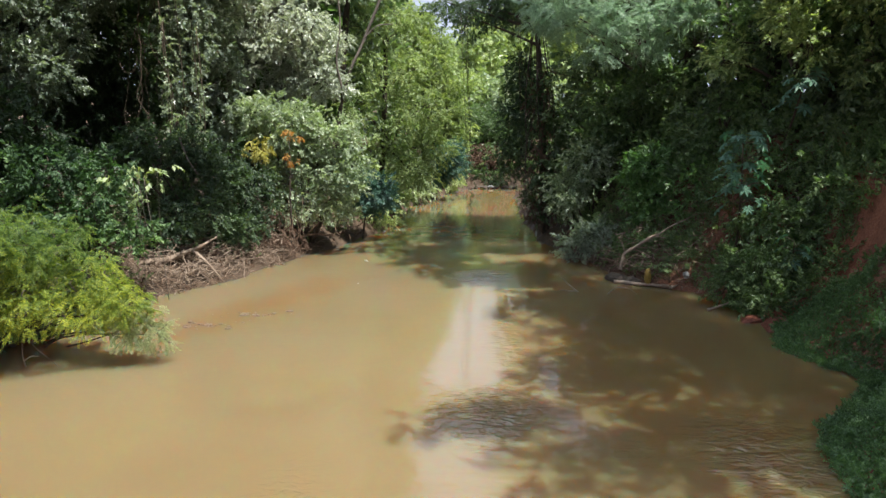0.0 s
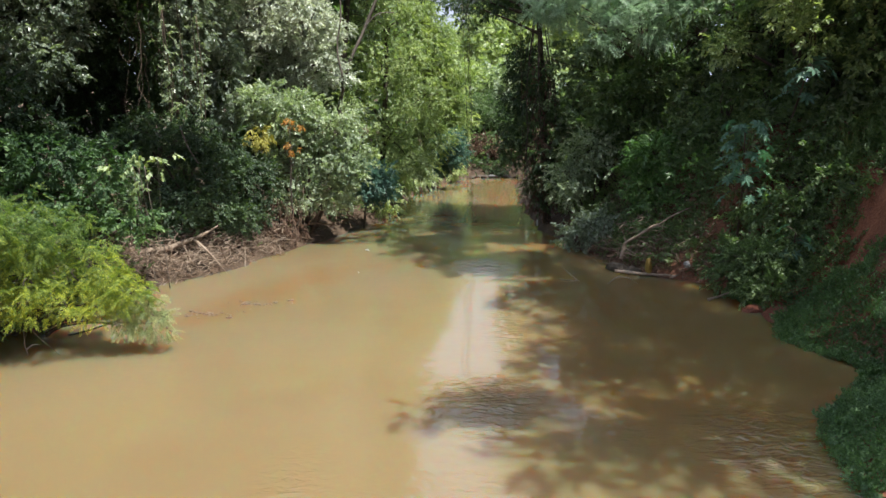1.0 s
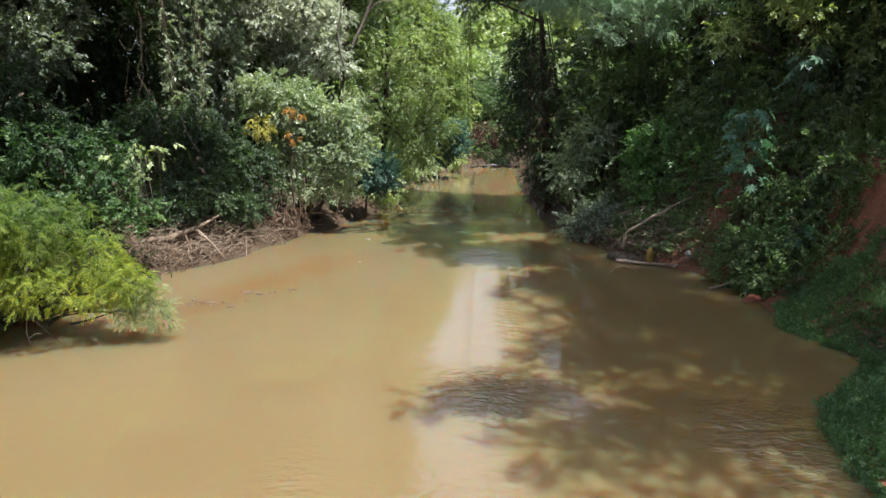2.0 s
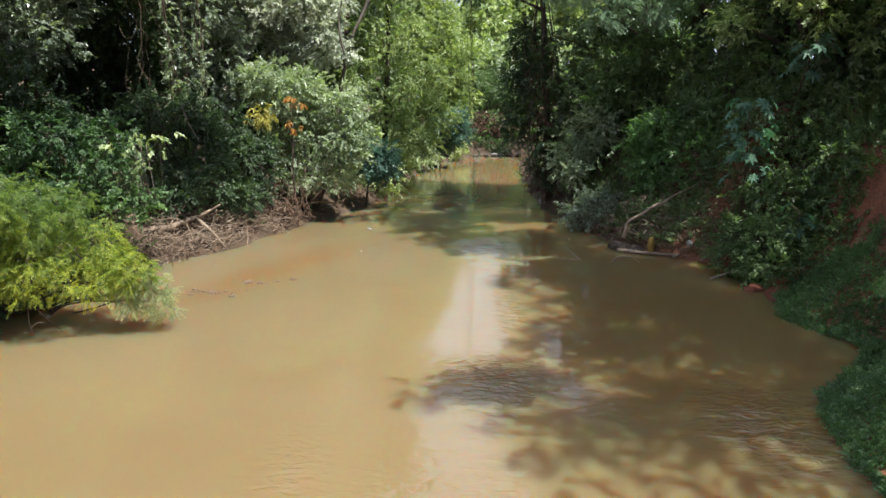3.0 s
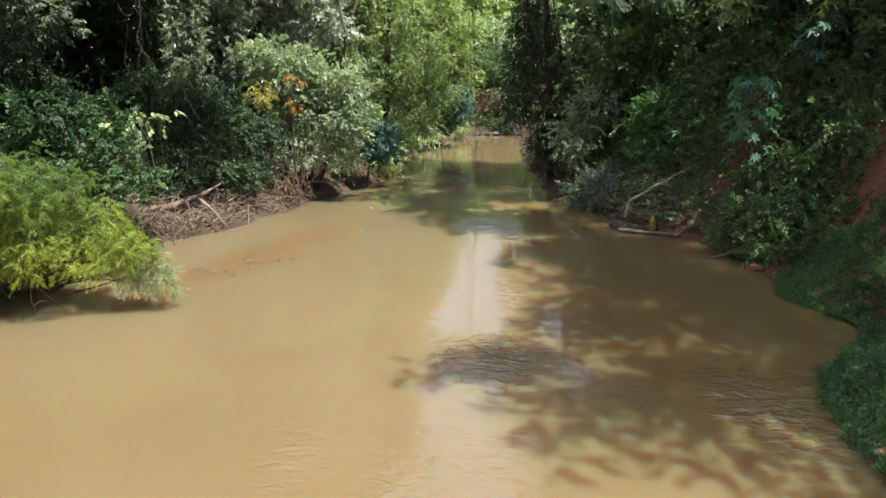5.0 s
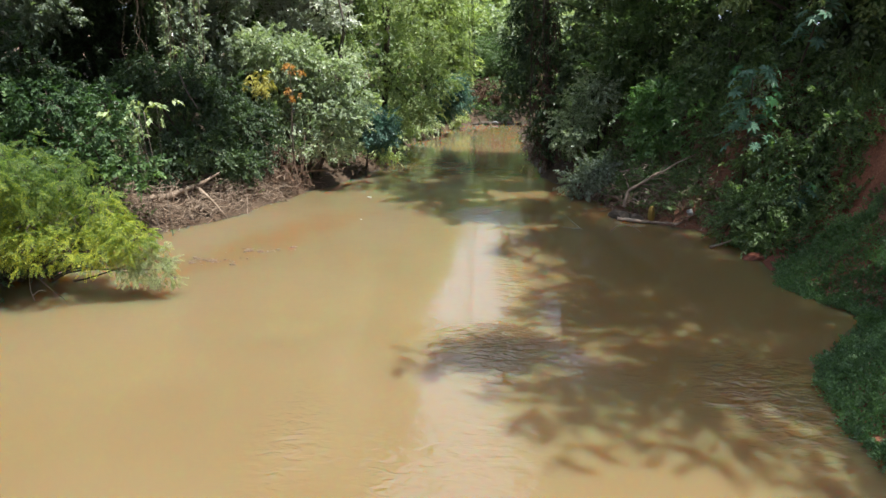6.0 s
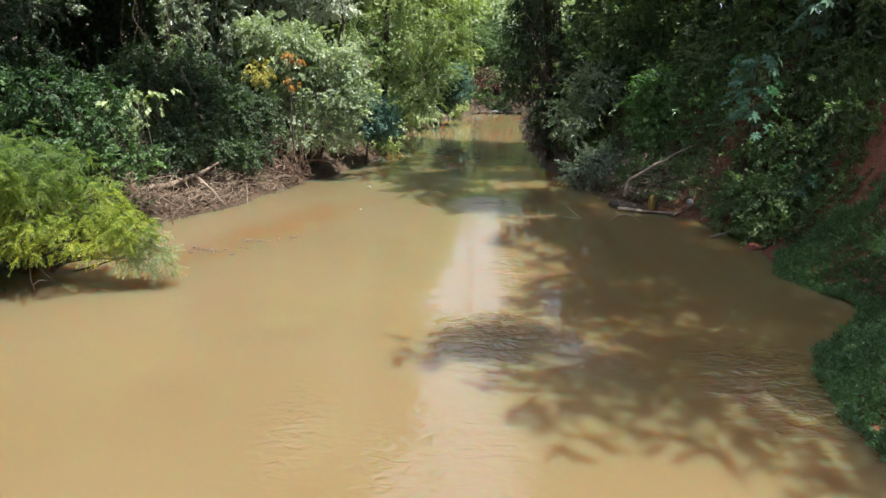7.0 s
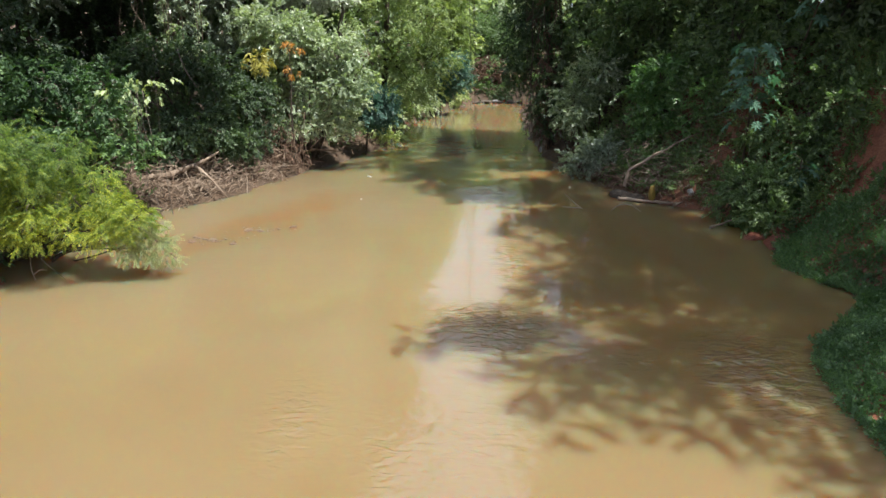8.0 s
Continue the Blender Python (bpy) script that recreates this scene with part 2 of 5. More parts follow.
    p.inputs["Subsurface Radius"].default_value = (0.9, 0.44, 0.22)
    p.inputs["Subsurface Scale"].default_value = 1.0
    for q in (p, murk_dark):
        q.inputs["Roughness"].default_value = 0.6
        q.inputs["Specular IOR Level"].default_value = 0.0
        q.inputs["Coat Weight"].default_value = 1.0
        q.inputs["Coat Roughness"].default_value = 0.03
        q.inputs["Coat IOR"].default_value = 1.58
    # ripples: gentle swell everywhere, choppy where the current runs
    size = n.new("ShaderNodeMapping")
    size.inputs["Scale"].default_value = (0.9, 1.6, 1)
    size.inputs["Rotation"].default_value = (0, 0, radians(24))
    l.new(pos.outputs["Object"], size.inputs["Vector"])
    chop, swell, where = node(n, "ShaderNodeTexNoise", Scale=4.6, Detail=1.6, Distortion=0.9), node(n, "ShaderNodeTexNoise", Scale=1.1, Detail=2.0), node(n, "ShaderNodeTexNoise", Scale=0.21, Detail=2.0)
    l.new(size.outputs[0], chop.inputs["Vector"])
    l.new(size.outputs[0], swell.inputs["Vector"])
    l.new(pos.outputs["Object"], where.inputs["Vector"])
    run = n.new("ShaderNodeMapRange")
    run.inputs["From Min"].default_value, run.inputs["From Max"].default_value = 0.42, 0.62
    run.inputs["To Min"].default_value, run.inputs["To Max"].default_value = 0.008, 0.04
    l.new(where.outputs["Fac"], run.inputs["Value"])
    times = n.new("ShaderNodeMath")
    times.operation = "MULTIPLY"
    l.new(chop.outputs["Fac"], times.inputs[0])
    total = None
    for x, y, wide, long, force in ((0.6, 9.3, 1.3, 1.5, 1.5), (4.1, 7.7, 1.4, 2.2, 3.6), (-1.7, 6.8, 0.7, 1.9, 0.6), (-0.6, 5.9, 0.45, 1.0, 0.55), (1.3, 12.4, 0.7, 3.2, 0.5), (0.9, 18.4, 1.6, 1.6, 0.5), (2.5, 8.2, 1.2, 1.4, 0.3), (-0.2, 6.4, 2.4, 1.6, 0.22)):
        put, ball = n.new("ShaderNodeMapping"), n.new("ShaderNodeTexGradient")
        put.vector_type, ball.gradient_type = "TEXTURE", "QUADRATIC_SPHERE"
        put.inputs["Location"].default_value, put.inputs["Scale"].default_value = (x, y, 0), (wide, long, 1)
        l.new(pos.outputs["Object"], put.inputs["Vector"])
        l.new(put.outputs[0], ball.inputs["Vector"])
        more = n.new("ShaderNodeMath")
        more.operation = "MULTIPLY_ADD"
        more.inputs[1].default_value = force
        l.new(ball.outputs["Fac"], more.inputs[0])
        l.new(total.outputs[0] if total else run.outputs[0], more.inputs[2])
        total = more
    l.new(total.outputs[0], times.inputs[1])
    b1 = node(n, "ShaderNodeBump", Strength=1.0, Distance=0.09)
    b2 = node(n, "ShaderNodeBump", Strength=0.05, Distance=0.1)
    l.new(times.outputs[0], b1.inputs["Height"])
    l.new(swell.outputs["Fac"], b2.inputs["Height"])
    l.new(b2.outputs[0], b1.inputs["Normal"])
    l.new(b1.outputs[0], p.inputs["Coat Normal"])
    l.new(b1.outputs[0], murk_dark.inputs["Coat Normal"])
    return m


EARTH, WATER = soil_material(), water_material()

# ---------------------------------------------------------------- mesh tools
rng = np.random.default_rng(11)


def value_noise(x, y, seed=0):
    """Smooth noise in -1..1 on arrays."""
    xi, yi = np.floor(x).astype(np.int64), np.floor(y).astype(np.int64)
    u, v = x - xi, y - yi
    u, v = u * u * (3 - 2 * u), v * v * (3 - 2 * v)

    def corner(i, j):
        k = (i * 374761393 + j * 668265263 + seed * 982451653) & 0xFFFFFFFF
        k = ((k ^ (k >> 13)) * 1274126177) & 0xFFFFFFFF
        return ((k ^ (k >> 16)) & 0xFFFF) / 32767.5 - 1

    a, b, c, d = corner(xi, yi), corner(xi + 1, yi), corner(xi, yi + 1), corner(xi + 1, yi + 1)
    return a + (b - a) * u + (c - a) * v + (a - b - c + d) * u * v


def mesh(name, verts, faces, mat, smooth=False):
    """A mesh of equal-sided faces from arrays."""
    me = bpy.data.meshes.new(name)
    verts, faces = np.asarray(verts, np.float32), np.asarray(faces, np.int32)
    k = faces.shape[1]
    me.vertices.add(len(verts))
    me.vertices.foreach_set("co", verts.ravel())
    me.loops.add(faces.size)
    me.loops.foreach_set("vertex_index", faces.ravel())
    me.polygons.add(len(faces))
    me.polygons.foreach_set("loop_start", np.arange(0, faces.size, k, dtype=np.int32))
    me.polygons.foreach_set("loop_total", np.full(len(faces), k, np.int32))
    me.polygons.foreach_set("use_smooth", np.full(len(faces), smooth))
    me.materials.append(mat)
    me.update(calc_edges=True)
    return me


def part(name, me, parent=None, label=""):
    ob = new(name, me)
    if parent:
        ob.parent = parent
    return tagged(ob, label)


def spline(points, n):
    """A smooth line through points (Catmull-Rom), n places on it."""
    p = np.asarray(points, float)
    p = np.vstack([2 * p[0] - p[1], p, 2 * p[-1] - p[-2]])
    out = []
    for s in np.linspace(0, len(p) - 3 - 1e-6, n):
        i, t = int(s), s - int(s)
        a, b, c, d = p[i:i + 4]
        out.append(0.5 * (2 * b + (c - a) * t + (2 * a - 5 * b + 4 * c - d) * t * t + (3 * b - a - 3 * c + d) * t ** 3))
    return np.array(out)


def tube(line, radii, sides=7, knots=0.12):
    """A tapered, slightly knotty tube of triangles and quads (as quads) along a line, with closed ends."""
    line = np.asarray(line, float)
    n = len(line)
    way = np.gradient(line, axis=0)
    way /= np.linalg.norm(way, axis=1)[:, None] + 1e-9
    ref = np.array([0.31, 0.87, 0.38])
    a = np.cross(way, ref)
    a /= np.linalg.norm(a, axis=1)[:, None] + 1e-9
    b = np.cross(way, a)
    ang = np.linspace(0, 2 * np.pi, sides, endpoint=False)
    r = np.broadcast_to(np.asarray(radii, float), (n,))[:, None] * (1 + knots * rng.normal(size=(n, sides)).clip(-1.5, 1.5))
    v = line[:, None] + r[..., None] * (np.cos(ang)[None, :, None] * a[:, None] + np.sin(ang)[None, :, None] * b[:, None])
    v = np.vstack([v.reshape(-1, 3), line[:1], line[-1:]])
    i, j = np.meshgrid(np.arange(n - 1), np.arange(sides), indexing="ij")
    k = (j + 1) % sides
    f = np.stack([i * sides + j, i * sides + k, (i + 1) * sides + k, (i + 1) * sides + j], -1).reshape(-1, 4)
    tri = np.vstack([np.concatenate([f[:, [0, 1, 2]], f[:, [0, 2, 3]]]),
                     [(n * sides, (q + 1) % sides, q) for q in range(sides)],
                     [(n * sides + 1, (n - 1) * sides + q, (n - 1) * sides + (q + 1) % sides) for q in range(sides)]])
    return v, tri


def joined(pieces):
    vs, fs, k = [], [], 0
    for v, f in pieces:
        vs.append(v)
        fs.append(np.asarray(f) + k)
        k += len(v)
    return np.vstack(vs), np.vstack(fs)


# ---------------------------------------------------------------- leaves
def blade(length, width, curl=0.15):
    """One folded leaf blade along +x: base, two shoulders, tip (two triangles)."""
    return np.array([(0, 0, 0), (0.42 * length, width / 2, 0.10 * length), (length, 0, -curl * length), (0.42 * length, -width / 2, 0.10 * length)])


def turned(v, way, up):
    x = np.asarray(way, float)
    x = x / np.linalg.norm(x)
    y = np.cross(up, x)
    y /= np.linalg.norm(y) + 1e-9
    return v @ np.array([x, y, np.cross(x, y)])


def sprig_broad(length=0.40, leaves=10, leaf=0.14, width=0.088, droop=0.15):
    """A twig's leaves, set to either side and a little round it."""
    out = []
    for i in range(leaves):
        s = (i + 0.6) / leaves
        side = 1 if i % 2 else -1
        ang = side * rng.uniform(0.5, 1.5) * (1 - 0.5 * s)
        way = np.array((np.cos(ang), np.sin(ang), rng.uniform(-0.7, 0.6) - droop))
        size = leaf * rng.uniform(0.7, 1.2)
        v = turned(blade(size, width / leaf * size, rng.uniform(0.05, 0.35)), way, (rng.normal() * 0.35, rng.normal() * 0.35, 1))
        out.append(v + (s * length, 0, -droop * length * s * s + rng.normal() * 0.01))
    return np.array(out)


def sprig_feather(length=0.34, pairs=9, leaf=0.075, width=0.020, fronds=3):
    """Feathery leaves: ribs with narrow leaflets in pairs."""
    out = []
    for k in range(fronds):
        turn, sag = rng.uniform(-0.9, 0.9), rng.uniform(0.1, 0.5)
        for i in range(pairs):
            s = (i + 0.8) / pairs
            for side in (1, -1):
                ang = turn + side * rng.uniform(0.75, 1.1)
                size = leaf * (1.15 - 0.6 * s) * rng.uniform(0.8, 1.2)
                v = turned(blade(size, width, 0.1), (np.cos(ang), np.sin(ang), -0.1), (rng.normal() * 0.2, rng.normal() * 0.2, 1))
                out.append(v + (np.cos(turn) * s * length, np.sin(turn) * s * length, -sag * length * s * s + k * 0.015))
    return np.array(out)


def sprig_lance(length=0.5, leaves=11, leaf=0.17, width=0.028):
    """Hanging narrow leaves."""
    out = []
    for i in range(leaves):
        s = (i + 0.5) / leaves
        ang = rng.uniform(-1.2, 1.2)
        size = leaf * rng.uniform(0.7, 1.2)
        v = turned(blade(size, width, 0.3), (np.cos(ang), np.sin(ang), rng.uniform(-0.9, 0.1)), (rng.normal() * 0.6, rng.normal() * 0.6, 1))
        out.append(v + (s * length, 0, -0.35 * length * s * s))
    return np.array(out)


def sprig_grass(length=1.0, leaves=5):
    """Arching grass blades, each of three segments (two quads' worth of triangles in pairs)."""
    out = []
    for i in range(leaves):
        ang, lean, size = rng.uniform(0, 6.28), rng.uniform(0.15, 0.6), length * rng.uniform(0.6, 1.15)
        w = 0.012 * rng.uniform(0.7, 1.4)
        side = np.array((-np.sin(ang), np.cos(ang), 0)) * w
        for a, b in ((0.0, 0.4), (0.4, 0.72), (0.72, 1.0)):
            def at(s):
                return np.array((np.cos(ang) * lean * s * s * size * 1.3, np.sin(ang) * lean * s * s * size * 1.3, size * (s - 0.55 * lean * s ** 3)))
            # local +x is up the blade; swap axes so that the sprig points along +x
            q = np.array((at(a) - side * (1 - a), at(b) - side * (1 - b) * 0.9, at(b) + side * (1 - b) * 0.9, at(a) + side * (1 - a)))
            out.append(q[:, [2, 1, 0]])
    return np.array(out)


BROAD = [sprig_broad() for _ in range(10)]
LARGE = [sprig_broad(0.5, 7, 0.27, 0.20, 0.3) for _ in range(8)]
SMALL = [sprig_broad(0.34, 14, 0.085, 0.05, 0.15) for _ in range(10)]
FEATHER = [sprig_feather() for _ in range(8)]
LANCE = [sprig_lance() for _ in range(8)]
TUFT = [sprig_grass() for _ in range(8)]
CREEP = [sprig_broad(0.16, 9, 0.062, 0.036, -0.15) for _ in range(10)]
SPEAR = [sprig_broad(0.30, 8, 0.30, 0.07, 0.45) for _ in range(6)]


def leaves_at(places, ways, kinds, sizes):
    """All leaf blades of sprigs set at places, pointing along ways, their faces mostly up."""
    places, ways = np.asarray(places, float), np.asarray(ways, float)
    n = len(places)
    x = ways / (np.linalg.norm(ways, axis=1)[:, None] + 1e-9)
    up = np.array((0, 0, 1.0)) + rng.normal(size=(n, 3)) * 0.6
    y = np.cross(up, x)
    y /= np.linalg.norm(y, axis=1)[:, None] + 1e-9
    m = np.stack([x, y, np.cross(x, y)], 1) * np.broadcast_to(sizes, (n,))[:, None, None]
    pick = rng.integers(0, len(kinds), n)
    out = []
    for k, s in enumerate(kinds):
        who = pick == k
        if who.any():
            v = np.einsum("lvi,nij->nlvj", s, m[who]) + places[who][:, None, None]
            out.append(v.reshape(-1, 3))
    v = np.vstack(out)
    q = np.arange(len(v)).reshape(-1, 4)
    return v, np.concatenate([q[:, [0, 1, 2]], q[:, [0, 2, 3]]])


def clumps(lobes):
    """Each large lobe broken into smaller clumps over its surface, with a thin core."""
    out = []
    for cx, cy, cz, r, rz, *airy in lobes:
        airy = airy[0] if airy else 1.0
        if r < 0.5:
            out.append((cx, cy, cz, r, rz, airy))
            continue
        n = 8 if r < 1.0 else 12
        out.append((cx, cy, cz, r * 0.62, rz * 0.62, airy * airy))
        for i in range(n):
            t = i * 2.39996 + rng.uniform(-0.4, 0.4)
            h = 1 - 2 * (i + 0.5) / n
            q = math.sqrt(1 - h * h)
            k = rng.uniform(0.60, 0.86)
            s = rng.uniform(0.26, 0.46)
            out.append((cx + r * k * q * math.cos(t), cy + r * 0.85 * k * q * math.sin(t), cz + rz * k * h, r * s, min(rz, r) * s * 0.8, airy))
    return out


def crown_points(lobes, density, droop, hollow=0.5):
    """Twig places in the outer shell of uneven lobes, with gaps, and the way that each twig points."""
    ps, ws = [], []
    lobes = clumps(lobes)
    for cx, cy, cz, r, rz, airy in lobes:
        area = 4 * np.pi * ((r * r) ** 1.6 / 3 + 2 * (r * rz) ** 1.6 / 3) ** (1 / 1.6)
        n = max(6, int(area * density * airy))
        d = rng.normal(size=(n, 3))
        d /= np.linalg.norm(d, axis=1)[:, None]
        seed = int(abs(cx * 37 + cy * 11 + cz * 5))
        lump = value_noise(d[:, 0] * 2.1 + cx, d[:, 1] * 2.1 + d[:, 2] * 2.7 + cy, seed)
        fine = value_noise(d[:, 0] * 5.3, d[:, 1] * 5.3 + d[:, 2] * 4.1, seed + 3)
        rad = (hollow + (1.02 - hollow) * rng.random(n) ** 0.45) * (1 + 0.22 * lump + 0.13 * fine)
        keep = fine + 0.4 * lump > -0.62
        p = np.array((cx, cy, cz)) + d * rad[:, None] * (r, r * 0.85, rz)
        w = d * (1, 1, 0.7) + rng.normal(size=(n, 3)) * 0.45 + np.array((0, 0, -droop))
        ps.append(p[keep])
        ws.append(w[keep])
    return np.vstack(ps), np.vstack(ws)


# ---------------------------------------------------------------- lie of the land
LEFT_Y, LEFT_X = (-60, 0, 10.7, 12.5, 13.8, 15.1, 16.3, 17.6, 20.1, 23.1, 26.3, 32.6, 42, 45.5, 47.5, 51, 60), (-8.6, -8.4, -8.3, -8.2, -7.8, -7.1, -6.6, -5.7, -4.8, -3.7, -2.4, -2.3, 0.2, 1.9, 5, 14, 40)
RIGHT_Y, RIGHT_X = (-60, 0, 7, 8.0, 8.8, 9.6, 10.5, 11.2, 12.1, 13.6, 14.5, 16.3, 17.4, 19.1, 22.8, 24.9, 29.8, 41, 44, 47, 60), (4.6, 4.5, 4.75, 4.95, 5.3, 6.2, 6.95, 6.7, 6.35, 6.9, 6.75, 6.4, 5.2, 4.5, 3.8, 3.4, 3.5, 4.2, 7, 16, 50)


def land(x, y):
    """Height of the ground over the water."""
    x, y = np.asarray(x, float), np.asarray(y, float)
    wob = 0.22 * value_noise(y * 1.1, x * 0.3, 5) + 0.1 * value_noise(y * 3.3, x * 0.5, 6)
    dl, dr = np.interp(y, LEFT_Y, LEFT_X) - x + wob, x - np.interp(y, RIGHT_Y, RIGHT_X) + wob
    left = np.interp(dl, (-3, -0.8, 0, 0.35, 1.6, 3, 6, 15, 60, 400), (-1.1, -0.35, -0.02, 0.28, 0.72, 1.15, 1.9, 3.6, 6, 14))
    right = np.interp(dr, (-3, -0.8, 0, 0.4, 0.9, 1.3, 1.9, 2.8, 8, 30, 400), (-1.1, -0.4, -0.02, 0.3, 0.72, 1.1, 2.6, 3.6, 4.9, 7, 16))
    h = np.where(dl > dr, left, right)
    rough = np.clip(h, 0.06, 1.4)
    return h + rough * (0.16 * value_noise(x * 0.9, y * 0.9, 1) + 0.09 * value_noise(x * 2.7, y * 2.7, 2) + 0.05 * value_noise(x * 7, y * 7, 3))


def spread_axis(lo, hi, step, far, n):
    mid = np.arange(lo, hi + step / 2, step)
    grow = np.geomspace(step * 2, far, n)
    return np.concatenate([lo - grow[::-1], mid, hi + grow])


def build_ground():
    xs, ys = spread_axis(-15, 15, 0.19, 900, 26), spread_axis(4, 54, 0.27, 900, 26)
    gx, gy = np.meshgrid(xs, ys)
    v = np.stack([gx.ravel(), gy.ravel(), land(gx, gy).ravel()], 1)
    w = len(xs)
    i, j = np.meshgrid(np.arange(len(ys) - 1), np.arange(w - 1), indexing="ij")
    a = (i * w + j).ravel()
    f = np.stack([a, a + 1, a + w + 1, a + w], 1)
    return tagged(part("ground", mesh("ground", v, f, EARTH, True)), "red earth and brown mud river banks strewn with leaves", "ground", kind="structure")


def build_water():
    xs, ys = np.linspace(-30, 45, 31), np.linspace(-60, 64, 41)
    gx, gy = np.meshgrid(xs, ys)
    v = np.stack([gx.ravel(), gy.ravel(), 0 * gx.ravel()], 1)
    w = len(xs)
    i, j = np.meshgrid(np.arange(len(ys) - 1), np.arange(w - 1), indexing="ij")
    a = (i * w + j).ravel()
    return tagged(part("water", mesh("water", v, np.stack([a, a + 1, a + w + 1, a + w], 1), WATER, True)), "opaque tan muddy river water with small ripples", "river", kind="structure")


build_ground()
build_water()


# ---------------------------------------------------------------- plants
def plant(name, label, category, base, lobes, kinds, leaf, density, size=1.0, droop=0.15, bark=BARK, girth=0.12, trunk_top=None, hollow=0.5, group=""):
    """A tree or shrub: tapered trunk (or several stems), limbs to its lobes, and a crown of many small leaves."""
    bx, by = base
    bz = float(land(bx, by)) - 0.08
    root = tagged(new(name), label, category, group)
    root.location = (bx, by, bz)
    here = np.array((bx, by, bz))
    lobes = [tuple(np.array(b[:3]) - here) + tuple(b[3:]) for b in lobes]
    if trunk_top is not None:
        top = np.array(trunk_top) - here
        line = spline([(0, 0, -0.3), top * (0.3, 0.3, 0.35) + rng.normal(size=3) * 0.08, top * (0.7, 0.7, 0.7) + rng.normal(size=3) * 0.1, top], 14)
        part("trunk", mesh("trunk", *tube(line, np.linspace(girth, girth * 0.4, 14), 9), bark, True), root)
        for c in lobes:
            c = np.array(c[:3])
            start = line[int(np.clip(13 * (c[2] - 0.9) / max(top[2], 0.5), 4, 12))]
            mid = (start + c) / 2 + rng.normal(size=3) * 0.15 + (0, 0, 0.15)
            part("limb", mesh("limb", *tube(spline([start, mid, c], 8), np.linspace(girth * 0.42, girth * 0.12, 8), 6), bark, True), root)
    else:
        for c in lobes:
            c = np.array(c[:3])
            start = np.array((*rng.normal(size=2) * 0.18, -0.1))
            mid = (start + c) * 0.5 + rng.normal(size=3) * 0.12 + (0, 0, 0.2)
            part("stem", mesh("stem", *tube(spline([start, mid, c], 8), np.linspace(girth * 0.5, girth * 0.12, 8), 6), bark, True), root)
    ps, ws = crown_points(lobes, density, droop, hollow)
    # twigs that carry the sprays
    some = rng.choice(len(ps), min(len(ps) // 7, 160), replace=False)
    mids = np.array([b[:3] for b in lobes])
    twigs = []
    for k in some:
        c = mids[np.argmin(((mids - ps[k]) ** 2).sum(1))]
        twigs.append(tube(spline([c + (ps[k] - c) * 0.35, c + (ps[k] - c) * 0.7 + rng.normal(size=3) * 0.05, ps[k]], 5), np.linspace(0.014, 0.005, 5) * (0.5 + girth * 4), 4))
    if twigs:
        tagged(part("brushwood", mesh("brushwood", *joined(twigs), bark), root), kind="stuff")
    v, f = leaves_at(ps, ws, kinds, size * rng.uniform(0.75, 1.25, len(ps)))
    part("crown", mesh("crown", v, f, leaf), root)
    return root


TREES = "forest trees on the banks"
SHRUBS = "shrubs along the water"

# left bank, from the water back
plant("feathery_shrub", "bright lime feathery shrub drooping over the water", "shrub", (-8.3, 12.6),
      [(-6.99, 11.32, 2.16, 0.83, 0.78), (-6.44, 11.59, 1.98, 0.71, 0.61), (-6.81, 11.04, 1.47, 0.69, 0.46), (-5.8, 11.5, 1.42, 0.45, 0.35, 1.6), (-5.47, 11.41, 1.19, 0.4, 0.31, 1.8), (-5.24, 11.36, 1.06, 0.37, 0.28, 1.8), (-7.73, 11.04, 1.98, 0.8, 0.98), (-7.27, 11.78, 1.15, 0.74, 0.55), (-6.16, 11.87, 1.42, 0.55, 0.46), (-6.07, 11.32, 1.15, 0.46, 0.37), (-7.54, 10.58, 1.38, 0.64, 0.46), (-7.08, 10.58, 2.16, 0.69, 0.46), (-7.64, 10.03, 1.88, 0.64, 0.46), (-6.3, 11.2, 0.95, 0.45, 0.32), (-5.85, 11.3, 0.85, 0.4, 0.3), (-6.8, 10.9, 0.95, 0.5, 0.35)],
      FEATHER, LIME, 30, 0.6, 0.55, girth=0.09, group=SHRUBS)
plant("feathery_shrub", "pale grey-green feathery spray drooping into the water", "shrub", (-7.9, 12.9),
      [(-5.4, 11.61, 0.82, 0.38, 0.3, 1.5), (-5.12, 11.51, 0.69, 0.38, 0.32, 1.5), (-4.89, 11.47, 0.5, 0.28, 0.23, 1.6), (-5.4, 11.37, 0.48, 0.26, 0.19, 1.2)],
      FEATHER, DROOP, 30, 0.52, 0.9, girth=0.05, group=SHRUBS)
# dark leaves stand in for the shaded hollow below the feathery shrub
plant("shade_fill_shrub", "dark growth added in place of the shade under an overhanging shrub", "shrub", (-8.7, 13.4),
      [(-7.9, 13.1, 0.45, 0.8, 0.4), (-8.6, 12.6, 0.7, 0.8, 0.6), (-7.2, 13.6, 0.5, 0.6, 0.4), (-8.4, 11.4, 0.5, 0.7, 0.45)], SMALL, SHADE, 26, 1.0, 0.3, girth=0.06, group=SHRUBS)
